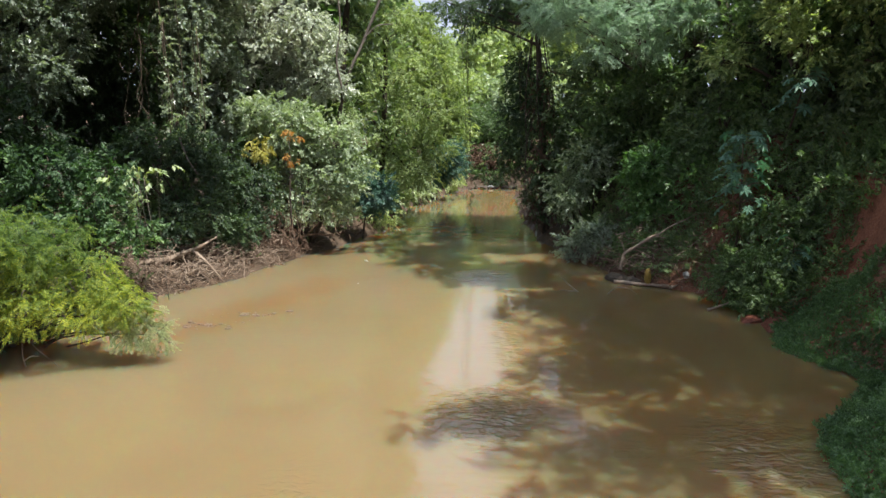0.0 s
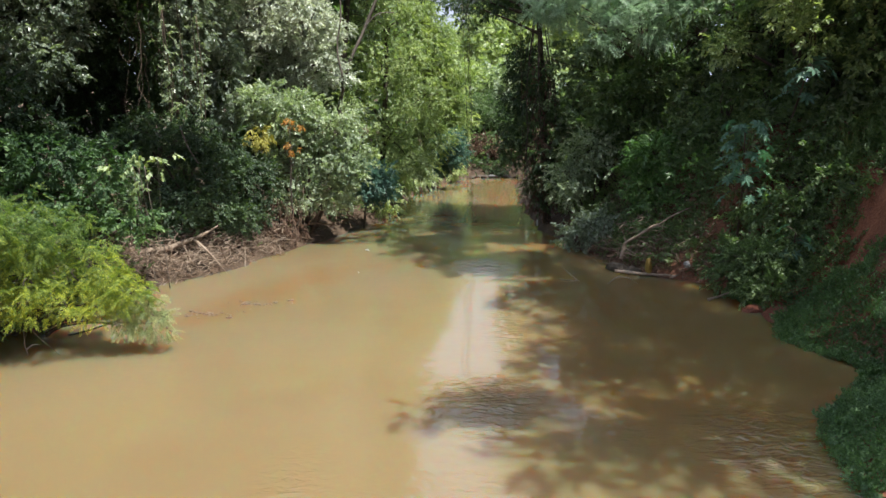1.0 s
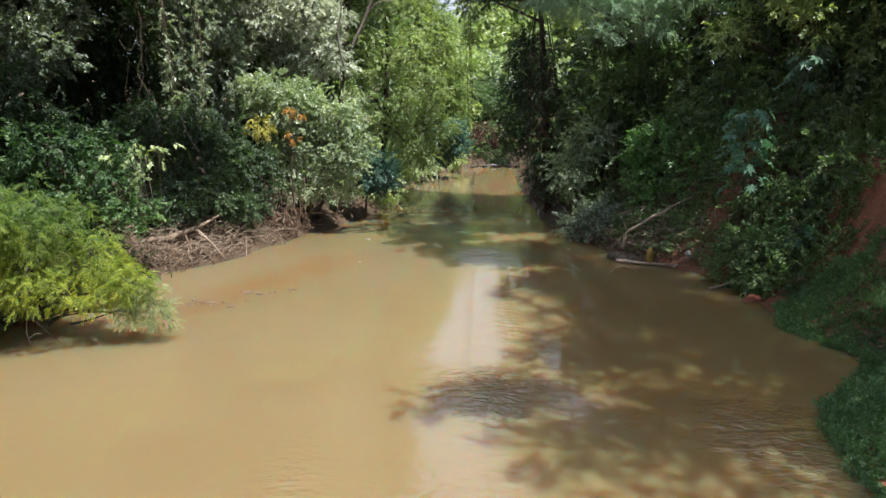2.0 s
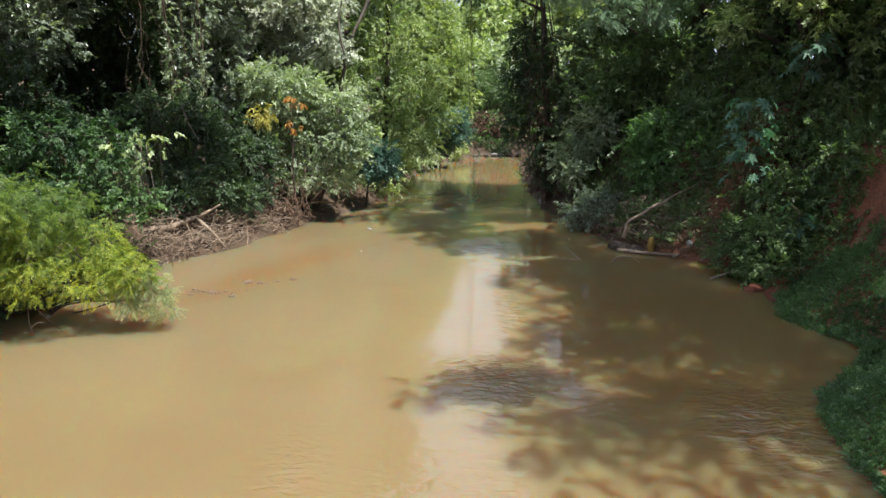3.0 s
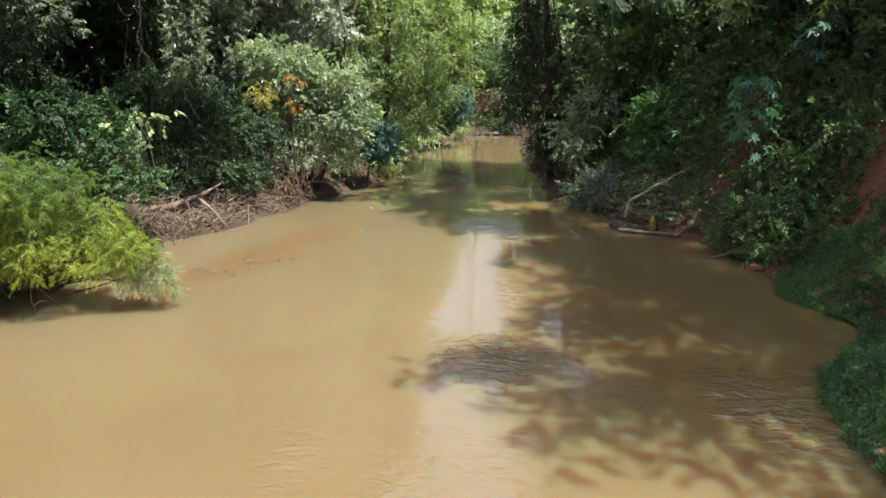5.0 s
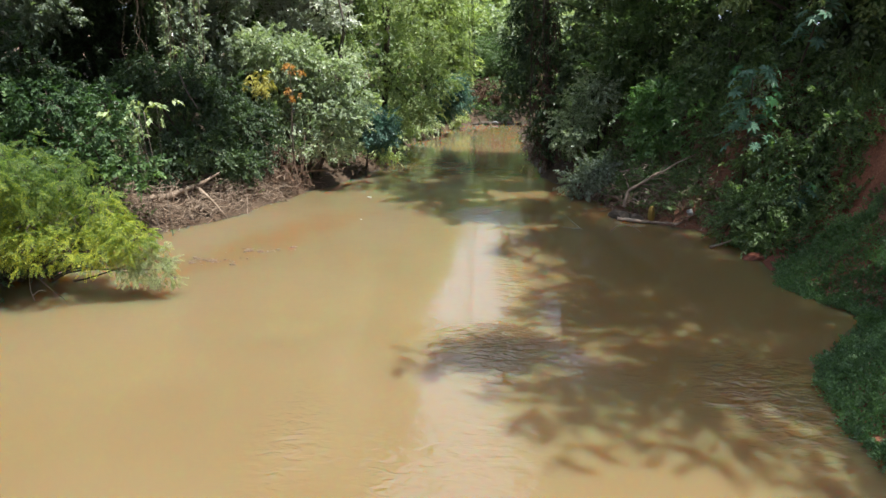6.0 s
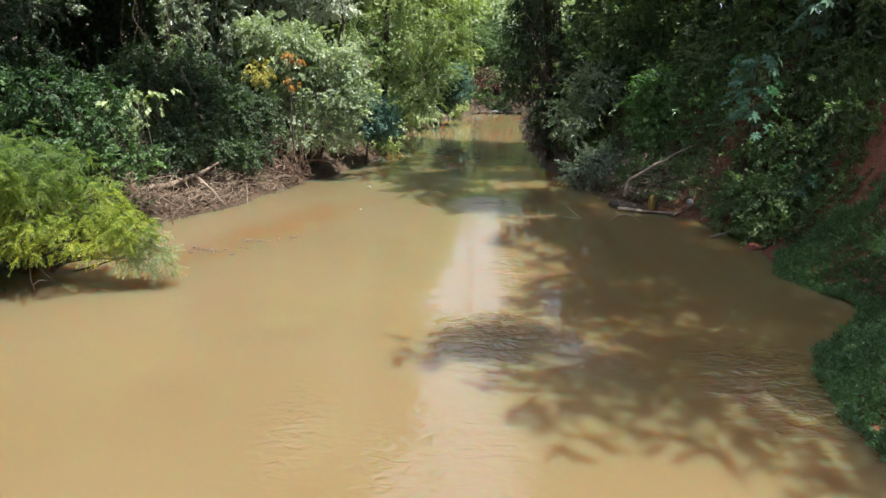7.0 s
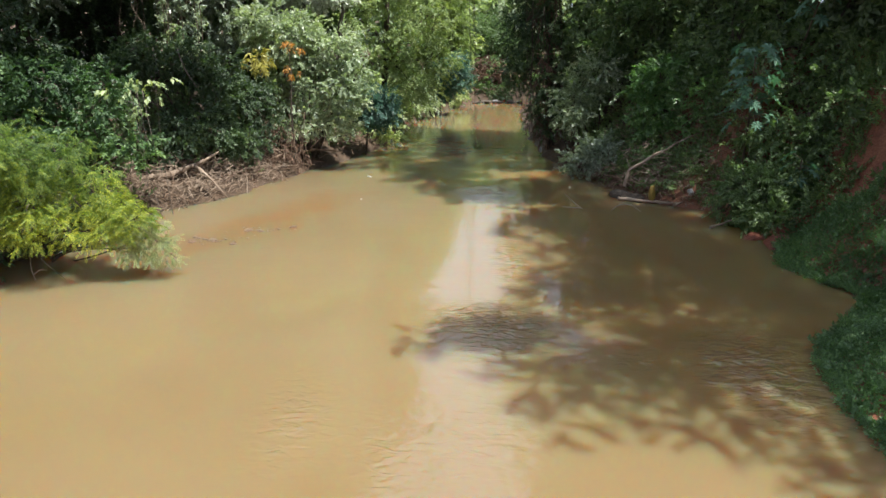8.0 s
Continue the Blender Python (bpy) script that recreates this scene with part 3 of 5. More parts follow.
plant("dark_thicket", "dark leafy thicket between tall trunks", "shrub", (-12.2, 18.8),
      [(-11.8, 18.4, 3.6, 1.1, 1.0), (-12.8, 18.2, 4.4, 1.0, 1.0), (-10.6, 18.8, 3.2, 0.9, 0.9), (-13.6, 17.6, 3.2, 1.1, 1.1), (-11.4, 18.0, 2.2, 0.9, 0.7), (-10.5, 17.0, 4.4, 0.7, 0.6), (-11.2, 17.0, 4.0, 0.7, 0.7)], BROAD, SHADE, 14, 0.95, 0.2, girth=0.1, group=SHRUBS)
plant("broadleaf_shrub", "mid-green broadleaf shrub in the shade of tall trees", "shrub", (-8.6, 16.4),
      [(-8.9, 16.0, 3.1, 0.85, 0.6, 0.9), (-7.6, 16.0, 2.9, 0.66, 0.5, 0.9), (-9.6, 16.0, 2.2, 0.9, 0.5, 0.8), (-7.9, 15.6, 2.1, 0.75, 0.55), (-6.9, 15.3, 1.6, 0.55, 0.38), (-10.6, 16.0, 2.8, 0.8, 0.8, 0.8), (-8.8, 15.6, 1.6, 0.7, 0.45)],
      BROAD, BRIGHT, 22, 0.75, 0.1, girth=0.12, group=SHRUBS)
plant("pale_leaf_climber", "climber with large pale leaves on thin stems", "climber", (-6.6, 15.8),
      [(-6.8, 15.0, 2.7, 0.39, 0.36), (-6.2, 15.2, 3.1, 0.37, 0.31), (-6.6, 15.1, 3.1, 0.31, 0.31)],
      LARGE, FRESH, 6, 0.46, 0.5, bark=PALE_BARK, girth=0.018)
plant("grey_leaf_tree", "tall tree with glossy grey-green leaves", "tree", (-12.2, 21.0),
      [(-11.6, 20.0, 6.8, 1.62, 1.38), (-11.5, 19.6, 5.5, 1.27, 0.87), (-13.4, 20.0, 6.2, 1.46, 1.94), (-10.7, 21.0, 8.6, 2.21, 1.36),],
      BROAD, GREY, 34, 0.75, 0.3, girth=0.25, trunk_top=(-11.8, 20.8, 9.5), group=TREES)
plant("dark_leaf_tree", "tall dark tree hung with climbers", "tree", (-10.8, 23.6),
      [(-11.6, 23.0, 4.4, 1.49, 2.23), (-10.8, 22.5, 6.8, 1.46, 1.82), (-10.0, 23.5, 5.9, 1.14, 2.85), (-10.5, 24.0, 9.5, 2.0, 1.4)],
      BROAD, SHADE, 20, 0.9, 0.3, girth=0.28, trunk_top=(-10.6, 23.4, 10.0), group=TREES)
plant("vine_draped_tree", "tree draped in leafy vines", "tree", (-7.6, 21.4),
      [(-7.1, 20.5, 6.7, 0.91, 1.41), (-7.3, 20.2, 4.9, 0.49, 1.14), (-6.7, 22.0, 5.4, 0.62, 2.85), (-7.3, 21.0, 8.5, 1.87, 1.19)],
      BROAD, GREY, 44, 0.72, 0.5, girth=0.22, trunk_top=(-7.3, 21.2, 9.5), group=TREES)
plant("silver_leaf_tree", "broad tree with pale glossy leaves and hanging branches", "tree", (-5.6, 25.2),
      [(-5.9, 24.0, 7.4, 1.55, 1.26), (-4.5, 24.0, 6.8, 1.36, 1.07), (-4.1, 24.0, 5.6, 0.97, 0.87), (-6.7, 24.0, 6.2, 0.78, 1.17), (-5.3, 24.5, 9.4, 2.18, 1.39), (-5.5, 24.6, 5.6, 0.8, 0.9)],
      BROAD, SILVER, 32, 0.68, 0.4, bark=PALE_BARK, girth=0.2, trunk_top=(-5.3, 24.8, 9.0), group=TREES)
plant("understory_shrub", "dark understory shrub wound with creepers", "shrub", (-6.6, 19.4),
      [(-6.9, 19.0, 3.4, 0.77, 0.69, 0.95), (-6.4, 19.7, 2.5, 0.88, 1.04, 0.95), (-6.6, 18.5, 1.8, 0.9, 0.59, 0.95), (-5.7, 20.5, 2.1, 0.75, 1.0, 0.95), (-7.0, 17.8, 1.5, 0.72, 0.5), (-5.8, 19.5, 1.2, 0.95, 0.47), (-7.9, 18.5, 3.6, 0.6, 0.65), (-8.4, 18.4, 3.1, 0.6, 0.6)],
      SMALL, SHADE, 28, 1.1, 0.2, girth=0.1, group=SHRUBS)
plant("rounded_shrub", "large rounded shrub with pale green sunlit leaves", "shrub", (-4.6, 22.6),
      [(-5.6, 22.0, 4.3, 0.98, 0.75), (-4.6, 22.0, 3.8, 1.07, 0.85), (-3.4, 22.0, 3.5, 0.89, 0.82), (-3.0, 21.8, 2.4, 0.67, 0.88), (-4.2, 21.8, 2.4, 0.95, 0.8, 0.5), (-5.3, 21.7, 2.4, 0.8, 0.8, 0.4), (-3.3, 21.8, 1.5, 0.6, 0.46, 0.8), (-5.0, 21.5, 1.4, 0.5, 0.4, 0.4), (-4.1, 21.6, 1.4, 0.5, 0.4, 0.4)],
      BROAD, PALE, 40, 0.66, 0.1, girth=0.13, group=SHRUBS)
plant("dead_creeper_drape", "brown dead creepers hanging to the shore", "climber", (-4.9, 20.9), [(-5.0, 20.7, 1.0, 0.35, 0.6), (-5.3, 20.8, 0.7, 0.3, 0.4), (-4.5, 20.9, 0.7, 0.3, 0.35)], SMALL, DEAD, 22, 0.8, 1.0, girth=0.05)
plant("yellow_leaf_spray", "spray of yellowing leaves in a shrub", "branch", (-5.3, 21.3), [(-5.42, 20.8, 3.35, 0.36, 0.28)], SPEAR, YELLOW, 26, 0.55, 0.8, girth=0.05)
plant("orange_leaf_spray", "spray of withered orange leaves in a shrub", "branch", (-4.5, 21.3), [(-4.49, 20.8, 3.15, 0.17, 0.26), (-4.55, 20.9, 3.7, 0.3, 0.18)], SPEAR, ORANGE, 14, 0.45, 0.9, girth=0.05)
plant("blue_green_shrub", "small blue-green shrub at the waterline", "shrub", (-2.8, 24.8), [(-2.3, 24.5, 1.6, 0.6, 0.71), (-2.8, 24.0, 1.9, 0.54, 0.66)], SMALL, BLUE, 60, 1.0, 0.15, girth=0.07, group=SHRUBS)
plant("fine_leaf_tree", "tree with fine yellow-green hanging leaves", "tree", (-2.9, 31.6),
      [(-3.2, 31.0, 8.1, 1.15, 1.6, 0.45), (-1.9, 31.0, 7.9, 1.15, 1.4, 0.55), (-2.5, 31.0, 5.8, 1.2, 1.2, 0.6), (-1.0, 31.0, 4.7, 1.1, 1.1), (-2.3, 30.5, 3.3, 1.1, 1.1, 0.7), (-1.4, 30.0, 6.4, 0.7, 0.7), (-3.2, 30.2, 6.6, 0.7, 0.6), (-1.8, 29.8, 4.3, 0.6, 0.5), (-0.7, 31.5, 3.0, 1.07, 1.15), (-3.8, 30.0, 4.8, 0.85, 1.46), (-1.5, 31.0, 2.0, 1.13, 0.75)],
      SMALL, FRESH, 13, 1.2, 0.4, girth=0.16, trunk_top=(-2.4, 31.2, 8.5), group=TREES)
plant("blue_green_tree", "small blue-green tree leaning over the far water", "tree", (-0.6, 38.6), [(0.4, 38.0, 2.2, 0.86, 1.05), (-0.3, 38.4, 1.4, 0.6, 0.5)], SMALL, BLUE, 40, 1.4, 0.2, girth=0.1, group=TREES)
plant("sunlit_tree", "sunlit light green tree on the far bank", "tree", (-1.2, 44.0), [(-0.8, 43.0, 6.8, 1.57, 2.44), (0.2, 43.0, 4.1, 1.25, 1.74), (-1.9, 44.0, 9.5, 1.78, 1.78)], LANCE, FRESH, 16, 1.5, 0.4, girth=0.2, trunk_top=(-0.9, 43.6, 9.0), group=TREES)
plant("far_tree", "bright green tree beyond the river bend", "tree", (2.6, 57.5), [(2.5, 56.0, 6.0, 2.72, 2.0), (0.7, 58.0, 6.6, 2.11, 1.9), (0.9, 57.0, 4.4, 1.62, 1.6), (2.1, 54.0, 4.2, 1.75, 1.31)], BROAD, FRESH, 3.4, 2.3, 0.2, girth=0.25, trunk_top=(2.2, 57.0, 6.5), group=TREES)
plant("far_tree", "broad green tree beyond the river bend", "tree", (5.0, 55.0), [(3.8, 54.0, 5.0, 1.75, 1.97), (4.6, 53.0, 6.0, 1.8, 1.8), (6.4, 54.0, 6.4, 2.2, 2.4)], BROAD, PALE, 3.4, 2.3, 0.2, girth=0.25, trunk_top=(4.8, 54.2, 6.5), group=TREES)

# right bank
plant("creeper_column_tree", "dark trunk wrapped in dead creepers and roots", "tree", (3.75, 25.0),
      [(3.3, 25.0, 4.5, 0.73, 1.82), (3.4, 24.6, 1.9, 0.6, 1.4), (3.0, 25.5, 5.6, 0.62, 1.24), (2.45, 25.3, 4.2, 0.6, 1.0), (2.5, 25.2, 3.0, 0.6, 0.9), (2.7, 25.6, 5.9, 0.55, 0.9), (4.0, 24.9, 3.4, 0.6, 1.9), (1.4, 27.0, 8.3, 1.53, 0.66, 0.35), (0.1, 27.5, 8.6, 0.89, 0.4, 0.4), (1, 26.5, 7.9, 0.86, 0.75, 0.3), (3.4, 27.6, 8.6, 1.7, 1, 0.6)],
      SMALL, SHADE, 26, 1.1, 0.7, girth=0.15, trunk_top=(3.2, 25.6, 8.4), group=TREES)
plant("dead_creeper_drape", "brown dead creepers draped down a trunk", "climber", (3.7, 24.9),
      [(3.35, 24.8, 4.9, 0.5, 1.4), (3.4, 24.7, 2.8, 0.55, 1.3), (3.4, 24.6, 1.1, 0.5, 0.8)], SMALL, DEAD, 16, 0.8, 1.2, girth=0.05)
plant("dead_brush", "brown dead brush heaped on the far bank", "brush", (2.6, 48.2),
      [(1.9, 47.6, 1.5, 0.8, 0.6), (3.2, 47.8, 1.7, 0.9, 0.7), (2.6, 48.6, 2.3, 0.8, 0.5), (4.0, 48.2, 1.4, 0.7, 0.6)], SMALL, DEAD, 14, 1.4, 0.4, girth=0.06)
plant("feathery_tree", "tree with light feathery foliage over the water", "tree", (6.4, 22.2),
      [(3.5, 21.0, 7.3, 1.19, 0.77), (5.0, 21.0, 7.1, 1.11, 0.77), (4.5, 20.6, 6.4, 0.75, 0.75), (3.1, 21.2, 7.0, 0.5, 0.35), (6.4, 20.8, 7.2, 0.95, 0.7), (7.4, 20.8, 7.3, 0.7, 0.6), (6.0, 20.7, 6.3, 0.55, 0.5), (5.2, 23.4, 8.8, 1.6, 0.7, 0.35)],
      FEATHER, FEATHERY, 10, 1.15, 0.3, girth=0.1, trunk_top=(5.6, 21.6, 8.0), group=TREES)
plant("dense_dark_tree", "dense dark tree with backlit leaves", "tree", (6.2, 25.2),
      [(5.3, 24.5, 5.4, 1.39, 1.59), (7.0, 24.0, 4.8, 1.17, 1.75), (4.5, 24.5, 3.9, 0.89, 1.39), (4.2, 24.0, 2.0, 0.87, 1.17), (4.3, 23.4, 8.8, 2.4, 1.3, 0.6), (6.1, 25.4, 9.8, 2, 1.2, 0.6)],
      BROAD, DARK, 14, 1.0, 0.3, girth=0.28, trunk_top=(6.0, 25.0, 8.6), group=TREES)
plant("dense_dark_tree", "dense dark tree with backlit leaves", "tree", (8.0, 22.4),
      [(7.6, 21.5, 6.4, 1.13, 1.48, 0.7), (7.9, 21.0, 4.5, 1.28, 1.11), (7.1, 22.5, 3.3, 0.91, 0.73), (8.6, 22.6, 8.9, 1.8, 1.1, 0.4), (6.2, 16.6, 9.2, 1.7, 0.9, 0.6)],
      BROAD, DARK, 14, 1.0, 0.3, girth=0.28, trunk_top=(7.8, 22.0, 8.4), group=TREES)
plant("dense_dark_tree", "dense dark tree with backlit leaves", "tree", (9.2, 19.8),
      [(8.6, 20.0, 6.5, 1.21, 1.38, 0.6), (8.4, 18.8, 4.6, 1.14, 0.84), (7.5, 19.0, 3.6, 0.77, 0.62), (7.3, 16.8, 8.6, 2.0, 1.2, 0.45)],
      BROAD, MID, 14, 1.0, 0.3, girth=0.25, trunk_top=(9.0, 19.2, 9.0), group=TREES)
plant("slope_tree", "leafy tree on the steep bank", "tree", (10.4, 17.8),
      [(9.2, 18.5, 6.6, 1.27, 1.12, 0.6), (10.8, 16.6, 9, 1.8, 1.3, 0.6), (10.9, 17.3, 6.1, 1.0, 0.95), (11.6, 18.2, 5.2, 1.0, 0.9), (9.4, 17.2, 5.0, 1.04, 0.77), (8.8, 17.0, 3.8, 0.89, 0.62), (7.4, 13.5, 8.8, 2.2, 1.5, 1.0), (7.5, 12.0, 10.2, 1.9, 1.1, 1.0)],
      BROAD, DARK, 14, 1.0, 0.3, girth=0.22, trunk_top=(9.8, 16.6, 9.6), group=TREES)
plant("slope_tree", "leafy tree at the top of the bank", "tree", (10.8, 12.0),
      [(9.6, 16.5, 6.3, 1.07, 1.2), (10.3, 16.0, 5.0, 0.91, 1.04), (7.55, 9.7, 9.2, 2.2, 1.4, 1.0), (6.7, 6.7, 10, 2.1, 1.1, 0.5), (6.4, 8.3, 10.2, 0.95, 0.6, 0.9), (8.9, 8.1, 8.8, 1.25, 0.9, 1.1), (8.45, 10.9, 8, 1.8, 1.4, 0.85), (11, 11.8, 9, 2, 1.3, 0.5), (11.4, 14.4, 8.6, 2, 1.3, 0.2)],
      BROAD, MID, 24, 0.75, 0.3, girth=0.25, trunk_top=(9.2, 10.8, 9.6), group=TREES)
plant("slope_tree", "leafy tree overhanging the bank", "tree", (10.8, 5.8),
      [(7.25, 5.7, 9, 1.9, 1.2, 0.4), (7.4, 3.7, 8.3, 0.9, 0.7, 0.7), (6.45, 4.9, 10.4, 1.7, 0.8, 0.45), (8.45, 6.3, 8, 1.8, 1.4, 0.55), (10.8, 9.4, 8.6, 2, 1.3, 0.5)],
      BROAD, DARK, 22, 0.75, 0.3, girth=0.25, trunk_top=(9.4, 5.9, 9.2), group=TREES)
plant("overhanging_bough", "thin leafy bough reaching far out over the river", "branch", (9.8, 4.6),
      [(4.6, 6.5, 10, 0.75, 0.45, 1.3), (3.7, 6.25, 10, 0.4, 0.22, 0.9), (5.5, 6.6, 10.1, 0.5, 0.35, 0.8)],
      BROAD, DARK, 22, 0.75, 0.3, girth=0.06, trunk_top=(6.0, 5.6, 9.9), group=TREES)
# light leaf colours stand in for backlit patches among the dark trees
plant("backlit_patch_tree", "tree whose light yellow-green leaves paint in backlit patches", "tree", (9.4, 19.0),
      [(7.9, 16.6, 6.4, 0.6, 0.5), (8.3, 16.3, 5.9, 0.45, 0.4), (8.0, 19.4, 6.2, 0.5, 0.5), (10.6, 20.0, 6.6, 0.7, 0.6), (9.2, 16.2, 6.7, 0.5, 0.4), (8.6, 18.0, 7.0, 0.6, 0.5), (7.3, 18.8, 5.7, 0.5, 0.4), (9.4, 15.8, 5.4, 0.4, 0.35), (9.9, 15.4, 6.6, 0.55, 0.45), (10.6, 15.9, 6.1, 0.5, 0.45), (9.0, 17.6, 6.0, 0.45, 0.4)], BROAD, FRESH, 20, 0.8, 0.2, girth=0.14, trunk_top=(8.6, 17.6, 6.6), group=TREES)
# same here: yellow-green colour in place of light through the leaves
plant("backlit_patch_climber", "climber whose yellow-green leaves paint in a backlit gap", "climber", (7.6, 23.2),
      [(7.7, 23.4, 5.5, 0.5, 0.8), (7.5, 22.9, 4.6, 0.35, 0.5)], BROAD, LIME, 22, 0.8, 0.4, girth=0.05)
plant("climber_thicket", "thicket of shrubs and climbers below dark trees", "shrub", (6.4, 22.0),
      [(5.6, 22.0, 4.4, 1.0, 1.0), (6.4, 21.2, 5.2, 0.9, 0.8), (5.0, 22.6, 3.4, 0.8, 0.8), (7.4, 20.2, 4.0, 0.9, 0.8), (6.6, 21.0, 3.4, 0.8, 0.7)], BROAD, MID, 18, 0.9, 0.2, girth=0.1, group=SHRUBS)
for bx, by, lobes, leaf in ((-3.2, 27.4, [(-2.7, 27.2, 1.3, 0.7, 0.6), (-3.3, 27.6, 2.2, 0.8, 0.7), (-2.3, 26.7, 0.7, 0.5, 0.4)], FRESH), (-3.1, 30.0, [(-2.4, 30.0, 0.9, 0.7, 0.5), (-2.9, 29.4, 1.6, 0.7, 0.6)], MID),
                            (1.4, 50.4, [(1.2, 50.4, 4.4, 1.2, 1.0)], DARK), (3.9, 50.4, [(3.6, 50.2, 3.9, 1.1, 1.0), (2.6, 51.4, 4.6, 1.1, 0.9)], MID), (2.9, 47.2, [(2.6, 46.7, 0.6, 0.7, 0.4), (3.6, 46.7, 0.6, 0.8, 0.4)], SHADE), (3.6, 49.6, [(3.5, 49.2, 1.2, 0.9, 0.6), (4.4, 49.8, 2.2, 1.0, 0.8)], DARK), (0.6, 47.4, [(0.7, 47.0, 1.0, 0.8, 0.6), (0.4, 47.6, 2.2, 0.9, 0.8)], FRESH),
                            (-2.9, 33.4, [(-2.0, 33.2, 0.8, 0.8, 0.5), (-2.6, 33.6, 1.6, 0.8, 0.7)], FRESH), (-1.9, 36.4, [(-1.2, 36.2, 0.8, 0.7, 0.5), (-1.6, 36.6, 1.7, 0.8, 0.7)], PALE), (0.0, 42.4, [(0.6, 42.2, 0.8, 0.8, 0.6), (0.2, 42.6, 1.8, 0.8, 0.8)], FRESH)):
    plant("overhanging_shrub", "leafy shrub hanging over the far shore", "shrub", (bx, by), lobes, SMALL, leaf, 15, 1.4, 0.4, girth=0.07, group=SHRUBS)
plant("bright_shrub", "bright green shrub over the bank", "shrub", (6.5, 20.2), [(5.9, 20.0, 2.8, 0.81, 0.65), (6.8, 19.6, 2.5, 0.71, 0.67), (5.7, 19.6, 2.0, 0.63, 0.57), (6.4, 19.2, 1.7, 0.5, 0.4), (6.9, 18.9, 2.5, 0.55, 0.5), (6.6, 18.6, 1.9, 0.5, 0.4)], BROAD, VIVID, 34, 0.8, 0.15, girth=0.09, group=SHRUBS)
plant("pale_shrub", "pale-leaved shrub beside a dark trunk", "shrub", (4.7, 22.8), [(4.6, 22.0, 3.0, 0.71, 0.71), (4.0, 22.0, 1.9, 0.64, 0.8)], SMALL, PALE, 34, 1.1, 0.15, girth=0.08, group=SHRUBS)
plant("slope_shrub", "dark green shrub on the red earth slope", "shrub", (8.6, 16.3), [(8.0, 16.5, 3.0, 0.67, 0.56), (8.2, 15.8, 2.4, 0.64, 0.46), (7.4, 15.8, 1.9, 0.58, 0.32), (8.6, 16.0, 3.2, 0.52, 0.52), (7.9, 15.1, 1.9, 0.6, 0.45), (7.3, 16.6, 1.7, 0.5, 0.4), (8.5, 14.9, 2.7, 0.5, 0.4)], BROAD, MID, 19, 0.75, 0.25, girth=0.07, group=SHRUBS)
plant("waterside_shrub", "leafy shrub at the water's edge", "shrub", (7.0, 15.1), [(6.7, 14.9, 0.9, 0.72, 0.58), (6.5, 15.4, 0.5, 0.42, 0.45), (7.5, 14.8, 1.2, 0.5, 0.48), (6.8, 14.4, 0.4, 0.58, 0.23)], SMALL, MID, 52, 1.0, 0.1, girth=0.06, group=SHRUBS)
plant("waterside_shrub", "small shrub with silvery leaves at the water's edge", "shrub", (4.6, 20.7), [(4.4, 20.3, 0.8, 0.56, 0.43), (4.0, 20.8, 0.4, 0.44, 0.34)], SMALL, GREY, 44, 1.1, 0.1, girth=0.05, group=SHRUBS)
plant("weed_clump", "low green weeds among driftwood", "weeds", (5.8, 18.1), [(6.3, 17.4, 0.7, 0.45, 0.3), (5.5, 18.9, 0.9, 0.4, 0.25), (5.5, 17.6, 0.45, 0.3, 0.2)], SMALL, MID, 30, 1.0, 0.0, girth=0.04, group=SHRUBS)

